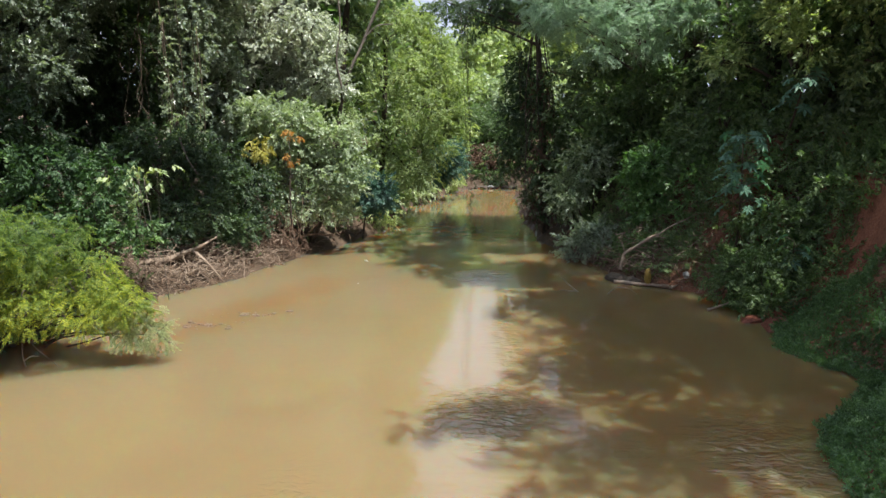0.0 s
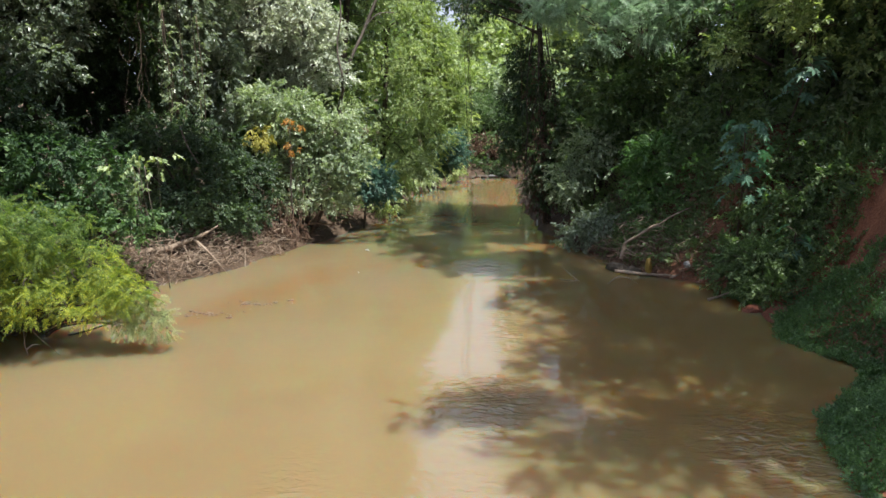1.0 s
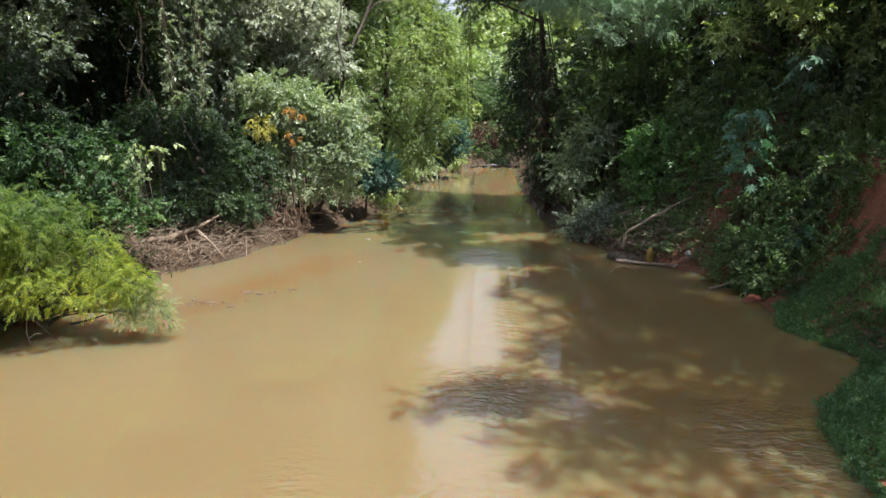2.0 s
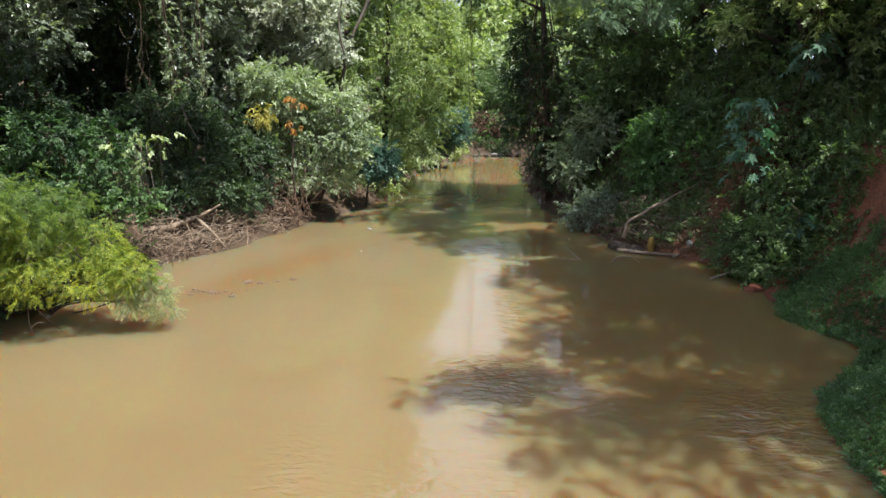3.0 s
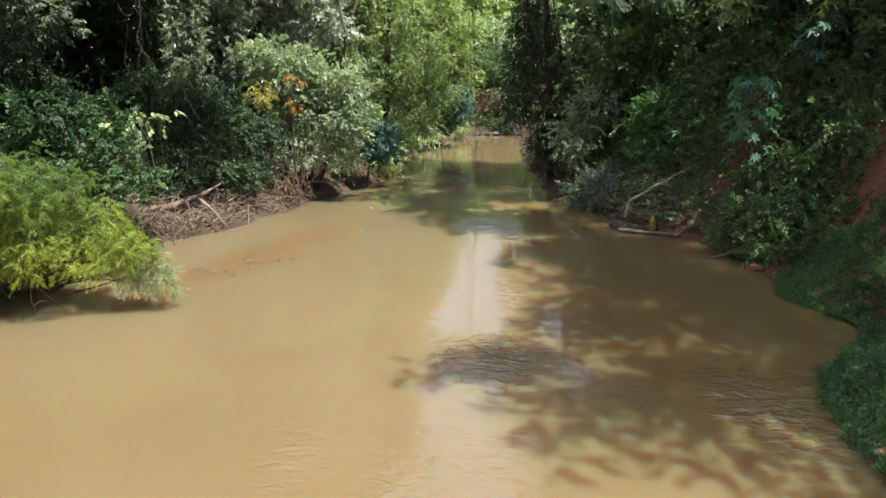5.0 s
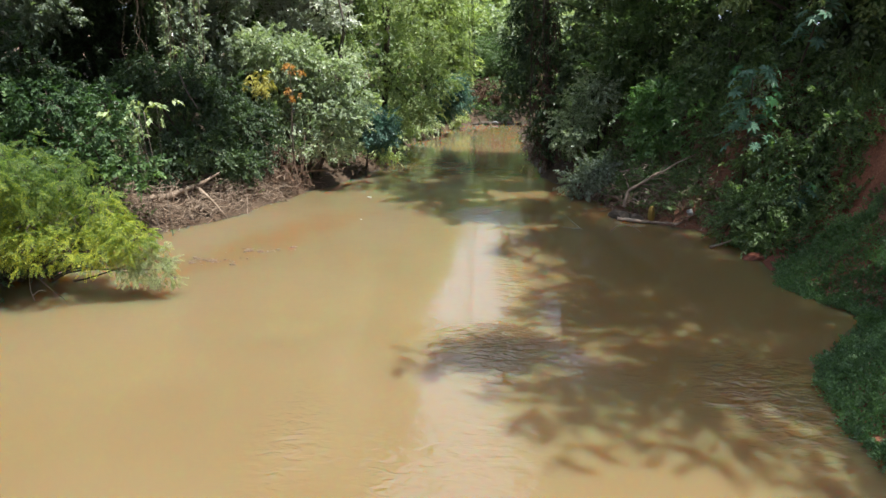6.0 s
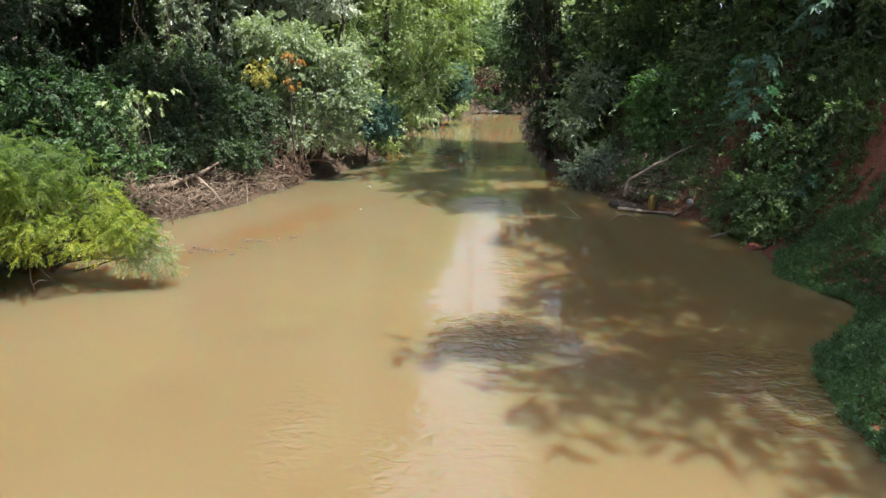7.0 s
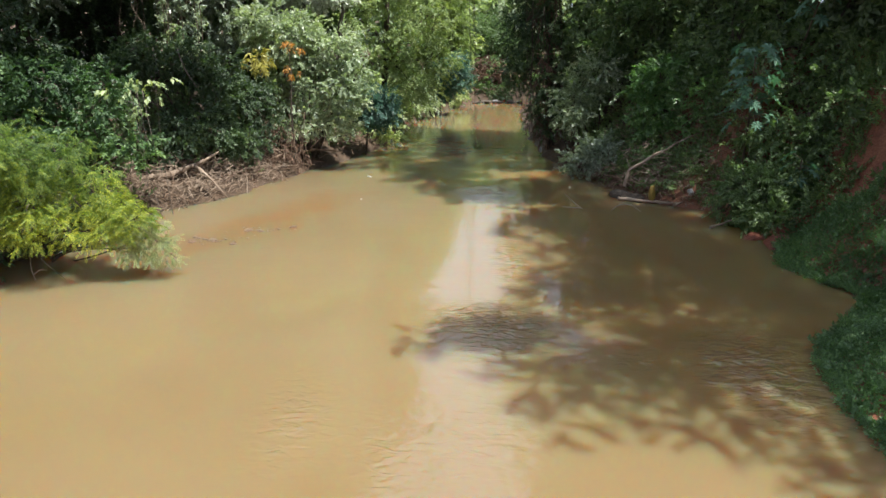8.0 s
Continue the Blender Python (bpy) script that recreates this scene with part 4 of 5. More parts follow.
# tall crowns high over both banks, mirrored in the water
for label, base, top, lobes, leaf in (
        ("tall tree crowning the wooded bank", (-4.6, 31.0), (-3.4, 30.6, 16.5), [(-3.4, 30.2, 11.6, 2.0, 1.9), (-2.7, 30.5, 14.6, 1.9, 1.8), (-3.4, 30.5, 17.4, 2.0, 1.7)], MID),
        ("tall tree crowning the wooded bank", (-8.2, 26.6), (-6.6, 25.8, 15.0), [(-7.0, 25.6, 12.0, 2.3, 1.9), (-5.6, 25.6, 12.6, 1.7, 1.6), (-6.4, 25.8, 15.2, 2.2, 1.8)], GREY),
        ("tall tree crowning the wooded bank", (-12.6, 23.0), (-11.0, 22.4, 14.0), [(-11.2, 22.2, 11.8, 2.4, 1.9), (-9.6, 22.6, 12.8, 2.0, 1.8), (-11.0, 22.6, 14.8, 2.2, 1.8)], DARK),
        # out of view, added so that its crown shades the left bank's shrubs
        ("unseen tall tree added to shade the shrubs below", (-13.4, 14.8), (-8.0, 15.8, 9.8), [(-6.0, 15.8, 9.5, 1.2, 0.8), (-4.7, 16.1, 9.7, 1.2, 0.8), (-3.6, 16.6, 9.9, 0.9, 0.6), (-7.3, 15.6, 9.3, 1.3, 0.9), (-8.9, 15.9, 9.7, 1.7, 1.1), (-10.6, 16.4, 10.0, 1.8, 1.2), (-9.6, 14.6, 10.2, 1.5, 1.0)], DARK),
        ("tall dark tree towering over the bank", (6.8, 26.6), (5.6, 26.0, 15.0), [(4.8, 25.6, 10.6, 1.5, 1.5), (5.2, 25.6, 13.4, 1.7, 1.6), (6.9, 25.6, 11.4, 1.9, 1.7), (6.0, 26.0, 16.0, 2.0, 1.5), (8.0, 25.4, 14.2, 1.9, 1.5)], DARK),
        ("tall dark tree towering over the bank", (10.4, 24.4), (9.6, 23.6, 13.5), [(9.4, 23.4, 11.4, 2.0, 1.6), (10.2, 23.4, 14.0, 2.0, 1.6), (11.6, 22.4, 11.6, 2.0, 1.7)], MID),
        ("tall dark tree reaching out over the river", (9.4, 21.2), (5.4, 19.6, 11.8), [(3.9, 19.0, 13.8, 1.3, 1.0), (5.0, 17.3, 13.0, 1.5, 1.0), (4.2, 21.6, 13.6, 1.3, 1.0), (6.3, 15.4, 12.6, 1.6, 1.1)], DARK),
        ("tall dark tree towering over the bank", (13.2, 18.8), (12.4, 18.2, 12.6), [(12.0, 18.6, 11.4, 2.2, 1.7), (13.0, 17.0, 13.4, 2.1, 1.6)], MID)):
    plant("tall_tree", label, "tree", base, lobes, BROAD, leaf, 3.6, 1.9, 0.3, girth=0.17, trunk_top=top, group=TREES)

# ---------------------------------------------------------------- the forest behind
def forest_tree(name, label, kinds, leaf, size, density, seed_lobes):
    return plant(name, label, "tree", (0, -200), seed_lobes, kinds, leaf, density, size, 0.3, girth=0.22, trunk_top=(0.3, -200.2, float(land(0, -200)) + 9.5), group=TREES)


def forest():
    """Copies of two grown trees, turned and scaled, on the rising ground of both banks and beyond the bend."""
    z = float(land(0, -200))
    a = forest_tree("forest_tree", "tall dark forest tree with dense leaves", BROAD, DARK, 2.7, 1.6,
                    [(0, -200, z + 2.6, 1.7, 1.6), (0.6, -199.4, z + 5.0, 2.0, 2.0), (-0.8, -200.5, z + 7.4, 2.2, 1.9), (0.7, -200.6, z + 9.6, 2.3, 1.7), (0, -200, z + 11.8, 1.7, 1.4)])
    b = forest_tree("forest_tree", "tall mid-green forest tree", BROAD, MID, 2.7, 1.6,
                    [(0.3, -200.4, z + 2.2, 1.6, 1.4), (-0.7, -199.6, z + 4.6, 1.9, 1.7), (0.8, -200.2, z + 6.6, 2.0, 1.8), (-0.2, -199.8, z + 9.0, 2.1, 1.6)])
    spots = []
    for x, y in ((-14.5, 17), (-16, 22), (-13.5, 26), (-10, 27.5), (-7.5, 29), (-12, 32), (-6.5, 34), (-10, 38), (-5, 40), (-8, 45), (-4, 50),
                 (-11, 52), (-7, 66), (16, 64), (-14, 62),
                 (12.5, 26.5), (16.5, 31), (15.5, 36), (14, 41), (18, 36), (17, 22), (21, 28), (15, 14.5), (14.5, 18.5), (13, 16.6), (15.5, 54),
                 (-14, 12), (-15, 6), (-13, -4), (-15, -14), (14, -4), (15, -16)):
        spots.append((x + rng.uniform(-0.6, 0.6), y + rng.uniform(-0.6, 0.6)))
    for i, (x, y) in enumerate(spots):
        s = rng.uniform(0.85, 1.2)
        m = Matrix.Translation((x, y, float(land(x, y)) - 0.1)) @ Matrix.Rotation(rng.uniform(0, 6.28), 4, "Z") @ Matrix.Diagonal((s, s, s * rng.uniform(0.9, 1.15), 1))
        copy_thing(a if (i * 7) % 5 < 3 else b, m)
    c = plant("hill_tree", "large sunlit tree on the hill beyond the bend", "tree", (0, -200),
              [(0, -200, z + 5, 3.4, 3.0), (2.0, -199, z + 8.5, 3.2, 2.6), (-1.8, -200.5, z + 9.5, 3.4, 2.8), (0.4, -200, z + 13, 3.4, 2.6)],
              BROAD, FRESH, 0.8, 5.0, 0.2, girth=0.4, trunk_top=(0, -200, z + 12), group=TREES)
    for x, y, s in ((-9, 98, 0.9), (-2, 104, 0.72), (5, 96, 0.85), (11, 104, 1.0), (17, 98, 1.1), (1, 118, 0.8), (9, 122, 1.2), (-8, 116, 0.9), (24, 104, 1.2)):
        copy_thing(c, Matrix.Translation((x, y, float(land(x, y)) - 0.1)) @ Matrix.Rotation(x * 2.1, 4, "Z") @ Matrix.Scale(s, 4))
    c.matrix_basis = Matrix.Translation((-18, 104, float(land(-18, 104))))
    for ob in (a, b):
        ob.matrix_basis = Matrix.Translation((-22 if ob is a else 24, 24, float(land(-22 if ob is a else 24, 24))))


forest()


# ---------------------------------------------------------------- low growth
def scatter(n, x0, x1, y0, y1, keep):
    """Random places in a stretch of the plan where keep(distance from left shore, from right shore, x, y) holds."""
    x, y = rng.uniform(x0, x1, n), rng.uniform(y0, y1, n)
    k = keep(np.interp(y, LEFT_Y, LEFT_X) - x, x - np.interp(y, RIGHT_Y, RIGHT_X), x, y)
    return x[k], y[k]


def low_growth(name, label, category, spots, kinds, leaf, size, lift, upright=0.6):
    x, y = spots
    mound = np.clip(0.5 + 0.7 * value_noise(x * 1.3, y * 1.3, 21) + 0.4 * value_noise(x * 3.1, y * 3.1, 22), 0, 1.5)
    z = np.maximum(land(x, y), 0.0) + rng.random(len(x)) * lift * mound
    w = rng.normal(size=(len(x), 3)) * 0.8 + (0, 0, upright)
    v, f = leaves_at(np.stack([x, y, z], 1), w, kinds, size * rng.uniform(0.7, 1.3, len(x)))
    return tagged(part(name, mesh(name, v, f, leaf)), label, category, kind="stuff")


low_growth("creeping_herbs", "dense low green creeping herbs on the bank", "herbs",
           scatter(56000, 4.0, 9.5, 5.5, 15.2, lambda l, r, x, y: (r > -0.28) & (r < 1.5 + 1.4 * (y < 11.2) + 0.5 * value_noise(x * 2, y * 2, 8)) & (value_noise(x * 1.7, y * 1.7, 9) > -0.72 + 0.25 * (y > 12.5))),
           CREEP, HERB, 0.6, 0.17)
low_growth("slope_herbs", "leafy weeds on the red slope", "herbs",
           scatter(12300, 4.5, 12, 13.8, 24, lambda l, r, x, y: (r > 0.25 + 0.45 * ((y > 16.2) & (y < 18.8))) & (r < 5) & (value_noise(x * 1.1, y * 1.1, 31) > -0.45 - 0.5 * ((y < 15.4) & (r < 1.5)) + 0.25 * ((y > 16.2) & (y < 18.8) & (r < 1.5)) - 0.5 * (r > 2.0) - 0.25 * (y > 15.6))),
           SMALL, MID, 0.9, 0.5)
low_growth("slope_climbers", "broad-leaved climbers hanging on the red slope", "climbers",
           scatter(5200, 5, 10, 15.4, 20.5, lambda l, r, x, y: (r > 0.8 + 0.4 * (y < 18.8)) & (r < 2.6) & (value_noise(x * 1.4, y * 1.4, 37) > -0.35)),
           BROAD, MID, 0.6, 0.35, 0.2)
low_growth("bank_top_herbs", "leafy weeds along the top of the bank", "herbs",
           scatter(5000, 6, 13, 8, 16.5, lambda l, r, x, y: (r > 2.1) & (r < 6) & (value_noise(x * 1.3, y * 1.3, 33) > -0.35)),
           SMALL, MID, 1.0, 0.7)
low_growth("undergrowth", "dark leafy undergrowth beneath the trees", "undergrowth",
           scatter(12000, -16, 0, 13.5, 46, lambda l, r, x, y: (l > 1.2 - 0.8 * (y > 22)) & (l < 7) & (value_noise(x * 0.8, y * 0.8, 41) > -0.25 - 0.5 * (y < 22))),
           SMALL, DARK, 1.25, 1.3)
low_growth("far_undergrowth", "leafy undergrowth at the river bend", "undergrowth",
           scatter(5000, -4, 16, 44, 60, lambda l, r, x, y: ((l > 1.2) | (r > 0.4)) & (value_noise(x * 0.6, y * 0.6, 43) > -0.4)),
           BROAD, MID, 1.5, 1.5)
low_growth("right_undergrowth", "dark leafy undergrowth beneath the trees", "undergrowth",
           scatter(4500, 3, 15, 20, 44, lambda l, r, x, y: (r > 0.5) & (r < 8) & (value_noise(x * 0.8, y * 0.8, 45) > -0.35)),
           SMALL, DARK, 1.25, 1.2)
low_growth("tall_grass", "arching tall grass on the top of the bank", "grass",
           scatter(650, 7.4, 10.5, 11.5, 15.6, lambda l, r, x, y: (r > 2.3) & (r < 3.8) & (value_noise(x * 1.2, y * 1.2, 51) > -0.3)),
           TUFT, GRASS, 1.25, 0.1, 2.2)
low_growth("bank_grass", "short rough grass between driftwood on the bank", "grass",
           scatter(2600, 4.5, 8, 15.8, 20.4, lambda l, r, x, y: (r > 0.12) & (r < 1.7) & (value_noise(x * 1.9, y * 1.9, 71) > -0.3)),
           TUFT, GRASS, 0.4, 0.05, 1.4)
low_growth("dry_weeds", "withered brown weeds on the bank", "weeds",
           scatter(800, 4.5, 8.5, 15.2, 20.4, lambda l, r, x, y: (r > 0.1) & (r < 2.0) & (value_noise(x * 1.7, y * 1.7, 73) > -0.2)),
           SMALL, DEAD, 0.5, 0.3, 0.5)
low_growth("shore_herbs", "small green weeds among shore debris", "herbs",
           scatter(1500, -9, 0, 15, 30, lambda l, r, x, y: (l > 0.3) & (l < 2.0) & (value_noise(x * 2.3, y * 2.3, 61) > 0.1)),
           SMALL, MID, 0.8, 0.4)
low_growth("leaf_litter", "fallen dry leaves along the shore", "leaf litter",
           scatter(9000, -12, 8, 14, 48, lambda l, r, x, y: ((l > 0.05) & (l < 2.6)) | ((r > 0.05) & (r < 1.2) & (y > 15))),
           CREEP, DEAD, 1.2, 0.04, 0.0)


# ---------------------------------------------------------------- broad palmate plants
def palmate_leaf():
    """A hand-shaped leaf with eight pointed lobes, cupped a little."""
    verts, faces = [(0, 0, 0)], []
    lobes = 8
    for i in range(lobes):
        a = math.pi * (-0.86 + 1.72 * i / (lobes - 1))
        r = 1.0 - 0.32 * abs(a) / math.pi
        b = math.pi * 1.72 / (lobes - 1) / 2
        verts.append((0.42 * math.cos(a - b), 0.42 * math.sin(a - b), 0.03))
        verts.append((0.72 * r * math.cos(a - b * 0.55), 0.72 * r * math.sin(a - b * 0.55), -0.02))
        verts.append((r * math.cos(a), r * math.sin(a), -0.16))
        verts.append((0.72 * r * math.cos(a + b * 0.55), 0.72 * r * math.sin(a + b * 0.55), -0.02))
        verts.append((0.42 * math.cos(a + b), 0.42 * math.sin(a + b), 0.03))
        k = 1 + 5 * i
        faces += [(0, k, k + 1), (0, k + 1, k + 2), (0, k + 2, k + 3), (0, k + 3, k + 4)]
    return mesh("palmate_leaf", verts, faces, CASTOR)


PALMATE = palmate_leaf()


def palmate_plant(name, label, base, top, count, spread, size):
    root = tagged(new(name), label, "plant", "broad-leaved plants on the bank")
    bz = float(land(*base)) - 0.05
    root.location = (*base, bz)
    top = np.array(top) - (*base, bz)
    line = spline([(0, 0, -0.1), top * 0.5 + (0.05, 0.03, 0), top], 9)
    part("stem", mesh("stem", *tube(line, np.linspace(0.03, 0.012, 9), 6), LIANA, True), root)
    for i in range(count):
        a = i * 2.4 + rng.uniform(-0.3, 0.3)
        start = line[rng.integers(4, 9)]
        reach = spread * rng.uniform(0.45, 1.0)
        end = start + np.array((math.cos(a) * reach, math.sin(a) * reach * 0.8, rng.uniform(-0.25, 0.35) * spread))
        part("petiole", mesh("petiole", *tube(spline([start, (start + end) / 2 + (0, 0, 0.06), end], 5), 0.007, 4), LIANA), root)
        leaf = part("leaf", PALMATE, root)
        s = size * rng.uniform(0.8, 1.15)
        leaf.matrix_basis = Matrix.Translation(end) @ Matrix.Rotation(a, 4, "Z") @ Matrix.Rotation(rng.uniform(0.4, 1.1), 4, "Y") @ Matrix.Rotation(rng.uniform(-0.3, 0.3), 4, "X") @ Matrix.Diagonal((s, s, s, 1))
    return root


palmate_plant("palmate_plant", "tall plant with broad blue-green palmate leaves", (7.1, 16.7), (6.68, 15.7, 3.6), 46, 0.62, 0.23)
palmate_plant("palmate_plant", "slender plant with pale palmate leaves on top", (8.3, 17.2), (8.2, 16.2, 5.1), 12, 0.5, 0.25)
palmate_plant("palmate_plant", "low plant with blue-green palmate leaves by the water", (7.5, 14.9), (7.35, 14.4, 1.6), 9, 0.45, 0.22)
palmate_plant("palmate_plant", "plant with broad palmate leaves in the shade", (8.6, 19.0), (8.2, 18.4, 4.0), 7, 0.5, 0.26)


# ---------------------------------------------------------------- vines, lianas and roots
def liana(name, label, points, radius, bark=LIANA, leaf=None, per_metre=0, size=0.8):
    here = Vector(points[0])
    root = tagged(new(name), label, "vine", "vines and hanging roots")
    root.location = here
    p = [np.array(q) - np.array(here) for q in points]
    n = 6 * len(points)
    part("stem", mesh("stem", *tube(spline(p, n), np.linspace(radius, radius * 0.6, n), 5), bark, True), root)
    if leaf:
        line = spline(p, max(6, int(per_metre * sum(np.linalg.norm(b - a) for a, b in zip(p, p[1:])))))
        w = rng.normal(size=(len(line), 3)) * 0.7 + (0, 0, -0.5)
        part("leaves", mesh("leaves", *leaves_at(line + rng.normal(size=line.shape) * 0.04, w, SMALL, size), leaf), root)
    return root


for i in range(13):
    x, y = rng.uniform(-9.0, -7.2), rng.uniform(19.6, 20.4)
    z0, z1 = rng.uniform(6.0, 9.0), rng.uniform(2.4, 4.4)
    liana("liana", "bare brown liana hanging from a tree", [(x + rng.normal() * 0.15 * (q > 0), y + rng.normal() * 0.06, z0 + (z1 - z0) * q / 7) for q in range(8)], rng.uniform(0.006, 0.013))
liana("liana", "thick looping liana between trees", [(-8.7, 20.0, 6.6), (-8.95, 19.9, 5.9), (-8.75, 19.8, 5.45), (-8.5, 19.85, 5.6), (-8.42, 20.0, 6.3), (-8.1, 20.0, 7.4)], 0.007)
liana("liana", "slanting brown branch among vines", [(-7.0, 20.0, 5.0), (-7.5, 19.8, 4.0), (-8.3, 19.8, 3.4)], 0.045)
liana("bare_branch", "pale bare branch poking from the leaves", [(-6.9, 18.5, 3.7), (-6.7, 18.4, 3.2), (-6.45, 18.4, 2.75)], 0.025, PALE_BARK)
for x in (-6.75, -6.62, -6.5):
    liana("straight_vine", "thin straight pale vine", [(x, 15.2, 2.9), (x + 0.04, 15.3, 2.0), (x + 0.1, 15.5, 1.0)], 0.009, PALE_BARK)
for i in range(7):
    x, y = rng.uniform(-7.9, -6.5), rng.uniform(19.3, 20.0)
    liana("leafy_vine", "leafy vine hanging in the light", [(x, y, rng.uniform(5, 8)), (x + 0.1, y, 4.2), (x + rng.normal() * 0.2, y, rng.uniform(2.2, 3.6))], 0.012, LIANA, PALE, 7, 0.9)
for i in range(16):
    a = rng.uniform(0, 6.28)
    x, y = 3.35 + 0.55 * math.cos(a), 24.9 + 0.5 * math.sin(a)
    liana("hanging_root", "dark dead creeper hanging along a trunk", [(3.3 + (x - 3.3) * 0.4, 25.2, rng.uniform(6.5, 8.2)), (x + rng.normal() * 0.12, y, 5.0), (x + rng.normal() * 0.16, y, 3.4), (x + rng.normal() * 0.2, y, 2.2), (x + rng.normal() * 0.25, y, rng.uniform(0.3, 1.8))], rng.uniform(0.006, 0.02), BARK)
for x, y, z in ((0.85, 26.5, 1.9), (1.0, 26.7, 1.5), (1.05, 26.2, 0.9), (2.7, 26.0, 2.2), (2.9, 25.6, 1.6), (2.75, 24.8, 1.2)):
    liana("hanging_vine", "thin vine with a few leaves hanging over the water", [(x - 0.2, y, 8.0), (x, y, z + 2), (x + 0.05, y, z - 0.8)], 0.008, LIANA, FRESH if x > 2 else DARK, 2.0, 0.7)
for k in range(16):
    x, y = rng.uniform(-5.3, -4.1), rng.uniform(20.2, 20.7)
    liana("hanging_root", "reddish brown dead root hanging to the shore", [(x, y + 0.2, rng.uniform(1.2, 2.0)), (x + rng.normal() * 0.06, y, 0.9), (x + rng.normal() * 0.08, y - 0.1, 0.5), (x + rng.normal() * 0.12, y - 0.2, 0.12)], rng.uniform(0.004, 0.009), TWIG)
liana("leaning_trunk", "thin leaning grey tree trunk half hidden by leaves", [(-4.4, 26.4, 1.4), (-3.8, 25.8, 4.2), (-3.3, 25.0, 5.7), (-2.81, 25.0, 6.76), (-2.24, 25.0, 8.07), (-1.8, 25.0, 9.3)], 0.075, PALE_BARK)
liana("leaning_trunk", "slender pale stem forking upward", [(-3.3, 23.4, 5.2), (-3.45, 23.3, 6.1), (-3.3, 23.3, 7.2), (-3.4, 23.2, 8.6)], 0.035, PALE_BARK)
liana("bare_branch", "thin bare branch leaving a leaning trunk", [(-2.5, 23.3, 6.8), (-2.1, 23.2, 7.15), (-1.6, 23.2, 7.2)], 0.022, PALE_BARK)


# ---------------------------------------------------------------- driftwood, stones, litter
def driftwood(name, label, points, radius, forks=(), mat=DRIFT):
    here = np.array(points[0], float)
    root = tagged(new(name), label, "driftwood", "driftwood on the shores")
    root.location = here
    n = 5 * len(points)
    part("log", mesh("log", *tube(spline([np.array(p) - here for p in points], n), radius * np.linspace(1, 0.05, n) ** 0.6, 8, 0.18), mat, True), root)
    for pts, r in forks:
        part("branch", mesh("branch", *tube(spline([np.array(p) - here for p in pts], 10), r * np.linspace(1, 0.05, 10) ** 0.7, 6, 0.18), mat, True), root)
    return root


driftwood("driftwood_log", "pale forked log washed onto the shore", [(-7.7, 16.8, 0.5), (-7.3, 17.05, 0.68), (-7.0, 17.2, 0.68), (-6.6, 17.4, 0.82), (-6.4, 17.6, 0.88), (-6.15, 17.75, 1.0), (-5.9, 18.0, 1.15)], 0.085,
          [([(-6.45, 17.6, 0.87), (-6.0, 17.3, 0.65), (-5.55, 17.3, 0.1)], 0.05), ([(-7.0, 17.2, 0.7), (-6.8, 17.5, 1.0), (-6.6, 17.7, 1.3)], 0.03)])
driftwood("driftwood_branch", "long thin branch in flood debris", [(-7.6, 17.6, 0.75), (-6.8, 17.9, 0.9), (-6.0, 18.2, 0.85)], 0.035, [([(-6.9, 17.9, 0.9), (-6.6, 17.7, 0.6), (-6.3, 17.4, 0.25)], 0.02)])
driftwood("driftwood_branch", "dark branch along the waterline", [(-4.9, 21.0, 0.5), (-4.2, 21.8, 0.62), (-3.5, 22.6, 0.45)], 0.05, [([(-4.3, 21.7, 0.6), (-4.1, 21.4, 0.8), (-3.8, 21.3, 1.1)], 0.025)], TWIG)
driftwood("driftwood_branch", "forked branch leaning up the bank", [(4.66, 18.0, 0.28), (4.7, 18.0, 0.48), (4.78, 18.05, 0.7), (5.05, 18.0, 0.88), (5.4, 17.9, 1.16), (5.62, 17.9, 1.25), (5.9, 17.9, 1.44), (6.4, 17.9, 1.68)], 0.05,
          [([(5.0, 18.08, 0.82), (5.3, 17.9, 0.7), (5.7, 17.6, 0.42)], 0.018), ([(4.78, 18.05, 0.7), (4.75, 18.3, 0.95), (4.6, 18.5, 1.2)], 0.012), ([(5.4, 18.05, 1.08), (5.6, 18.0, 1.3), (5.7, 18.1, 1.5)], 0.011), ([(5.1, 18.1, 0.86), (5.4, 18.0, 0.86), (5.8, 17.9, 1.0)], 0.014), ([(5.2, 18.1, 0.92), (5.35, 18.2, 0.98), (5.7, 18.3, 1.0)], 0.012),
           ([(5.62, 18.15, 1.14), (6.0, 18.0, 1.05), (6.4, 17.8, 0.85)], 0.013), ([(4.7, 18.0, 0.46), (4.9, 17.9, 0.42), (5.2, 17.7, 0.3)], 0.014)], DRIFT)
driftwood("driftwood_branch", "thin branch slanting down the bank", [(6.9, 17.2, 1.3), (6.6, 17.0, 0.9), (6.35, 16.8, 0.5)], 0.018, (), DRIFT)
driftwood("driftwood_branch", "thin bare branch across weeds", [(4.9, 19.6, 0.95), (5.4, 19.3, 1.1), (5.9, 19.2, 1.05)], 0.018, [([(5.3, 19.35, 1.1), (5.5, 19.2, 1.3), (5.8, 19.1, 1.5)], 0.01)], DRIFT)
driftwood("driftwood_log", "long grey log lying at the waterline", [(4.4, 17.55, 0.06), (5.1, 17.25, 0.05), (5.8, 16.95, 0.07), (6.5, 16.5, 0.14)], 0.048, [([(5.6, 16.8, 0.05), (5.9, 17.0, 0.12), (6.2, 17.2, 0.25)], 0.03), ([(5.9, 16.8, 0.06), (5.95, 17.1, 0.2), (5.75, 17.4, 0.4)], 0.02)])
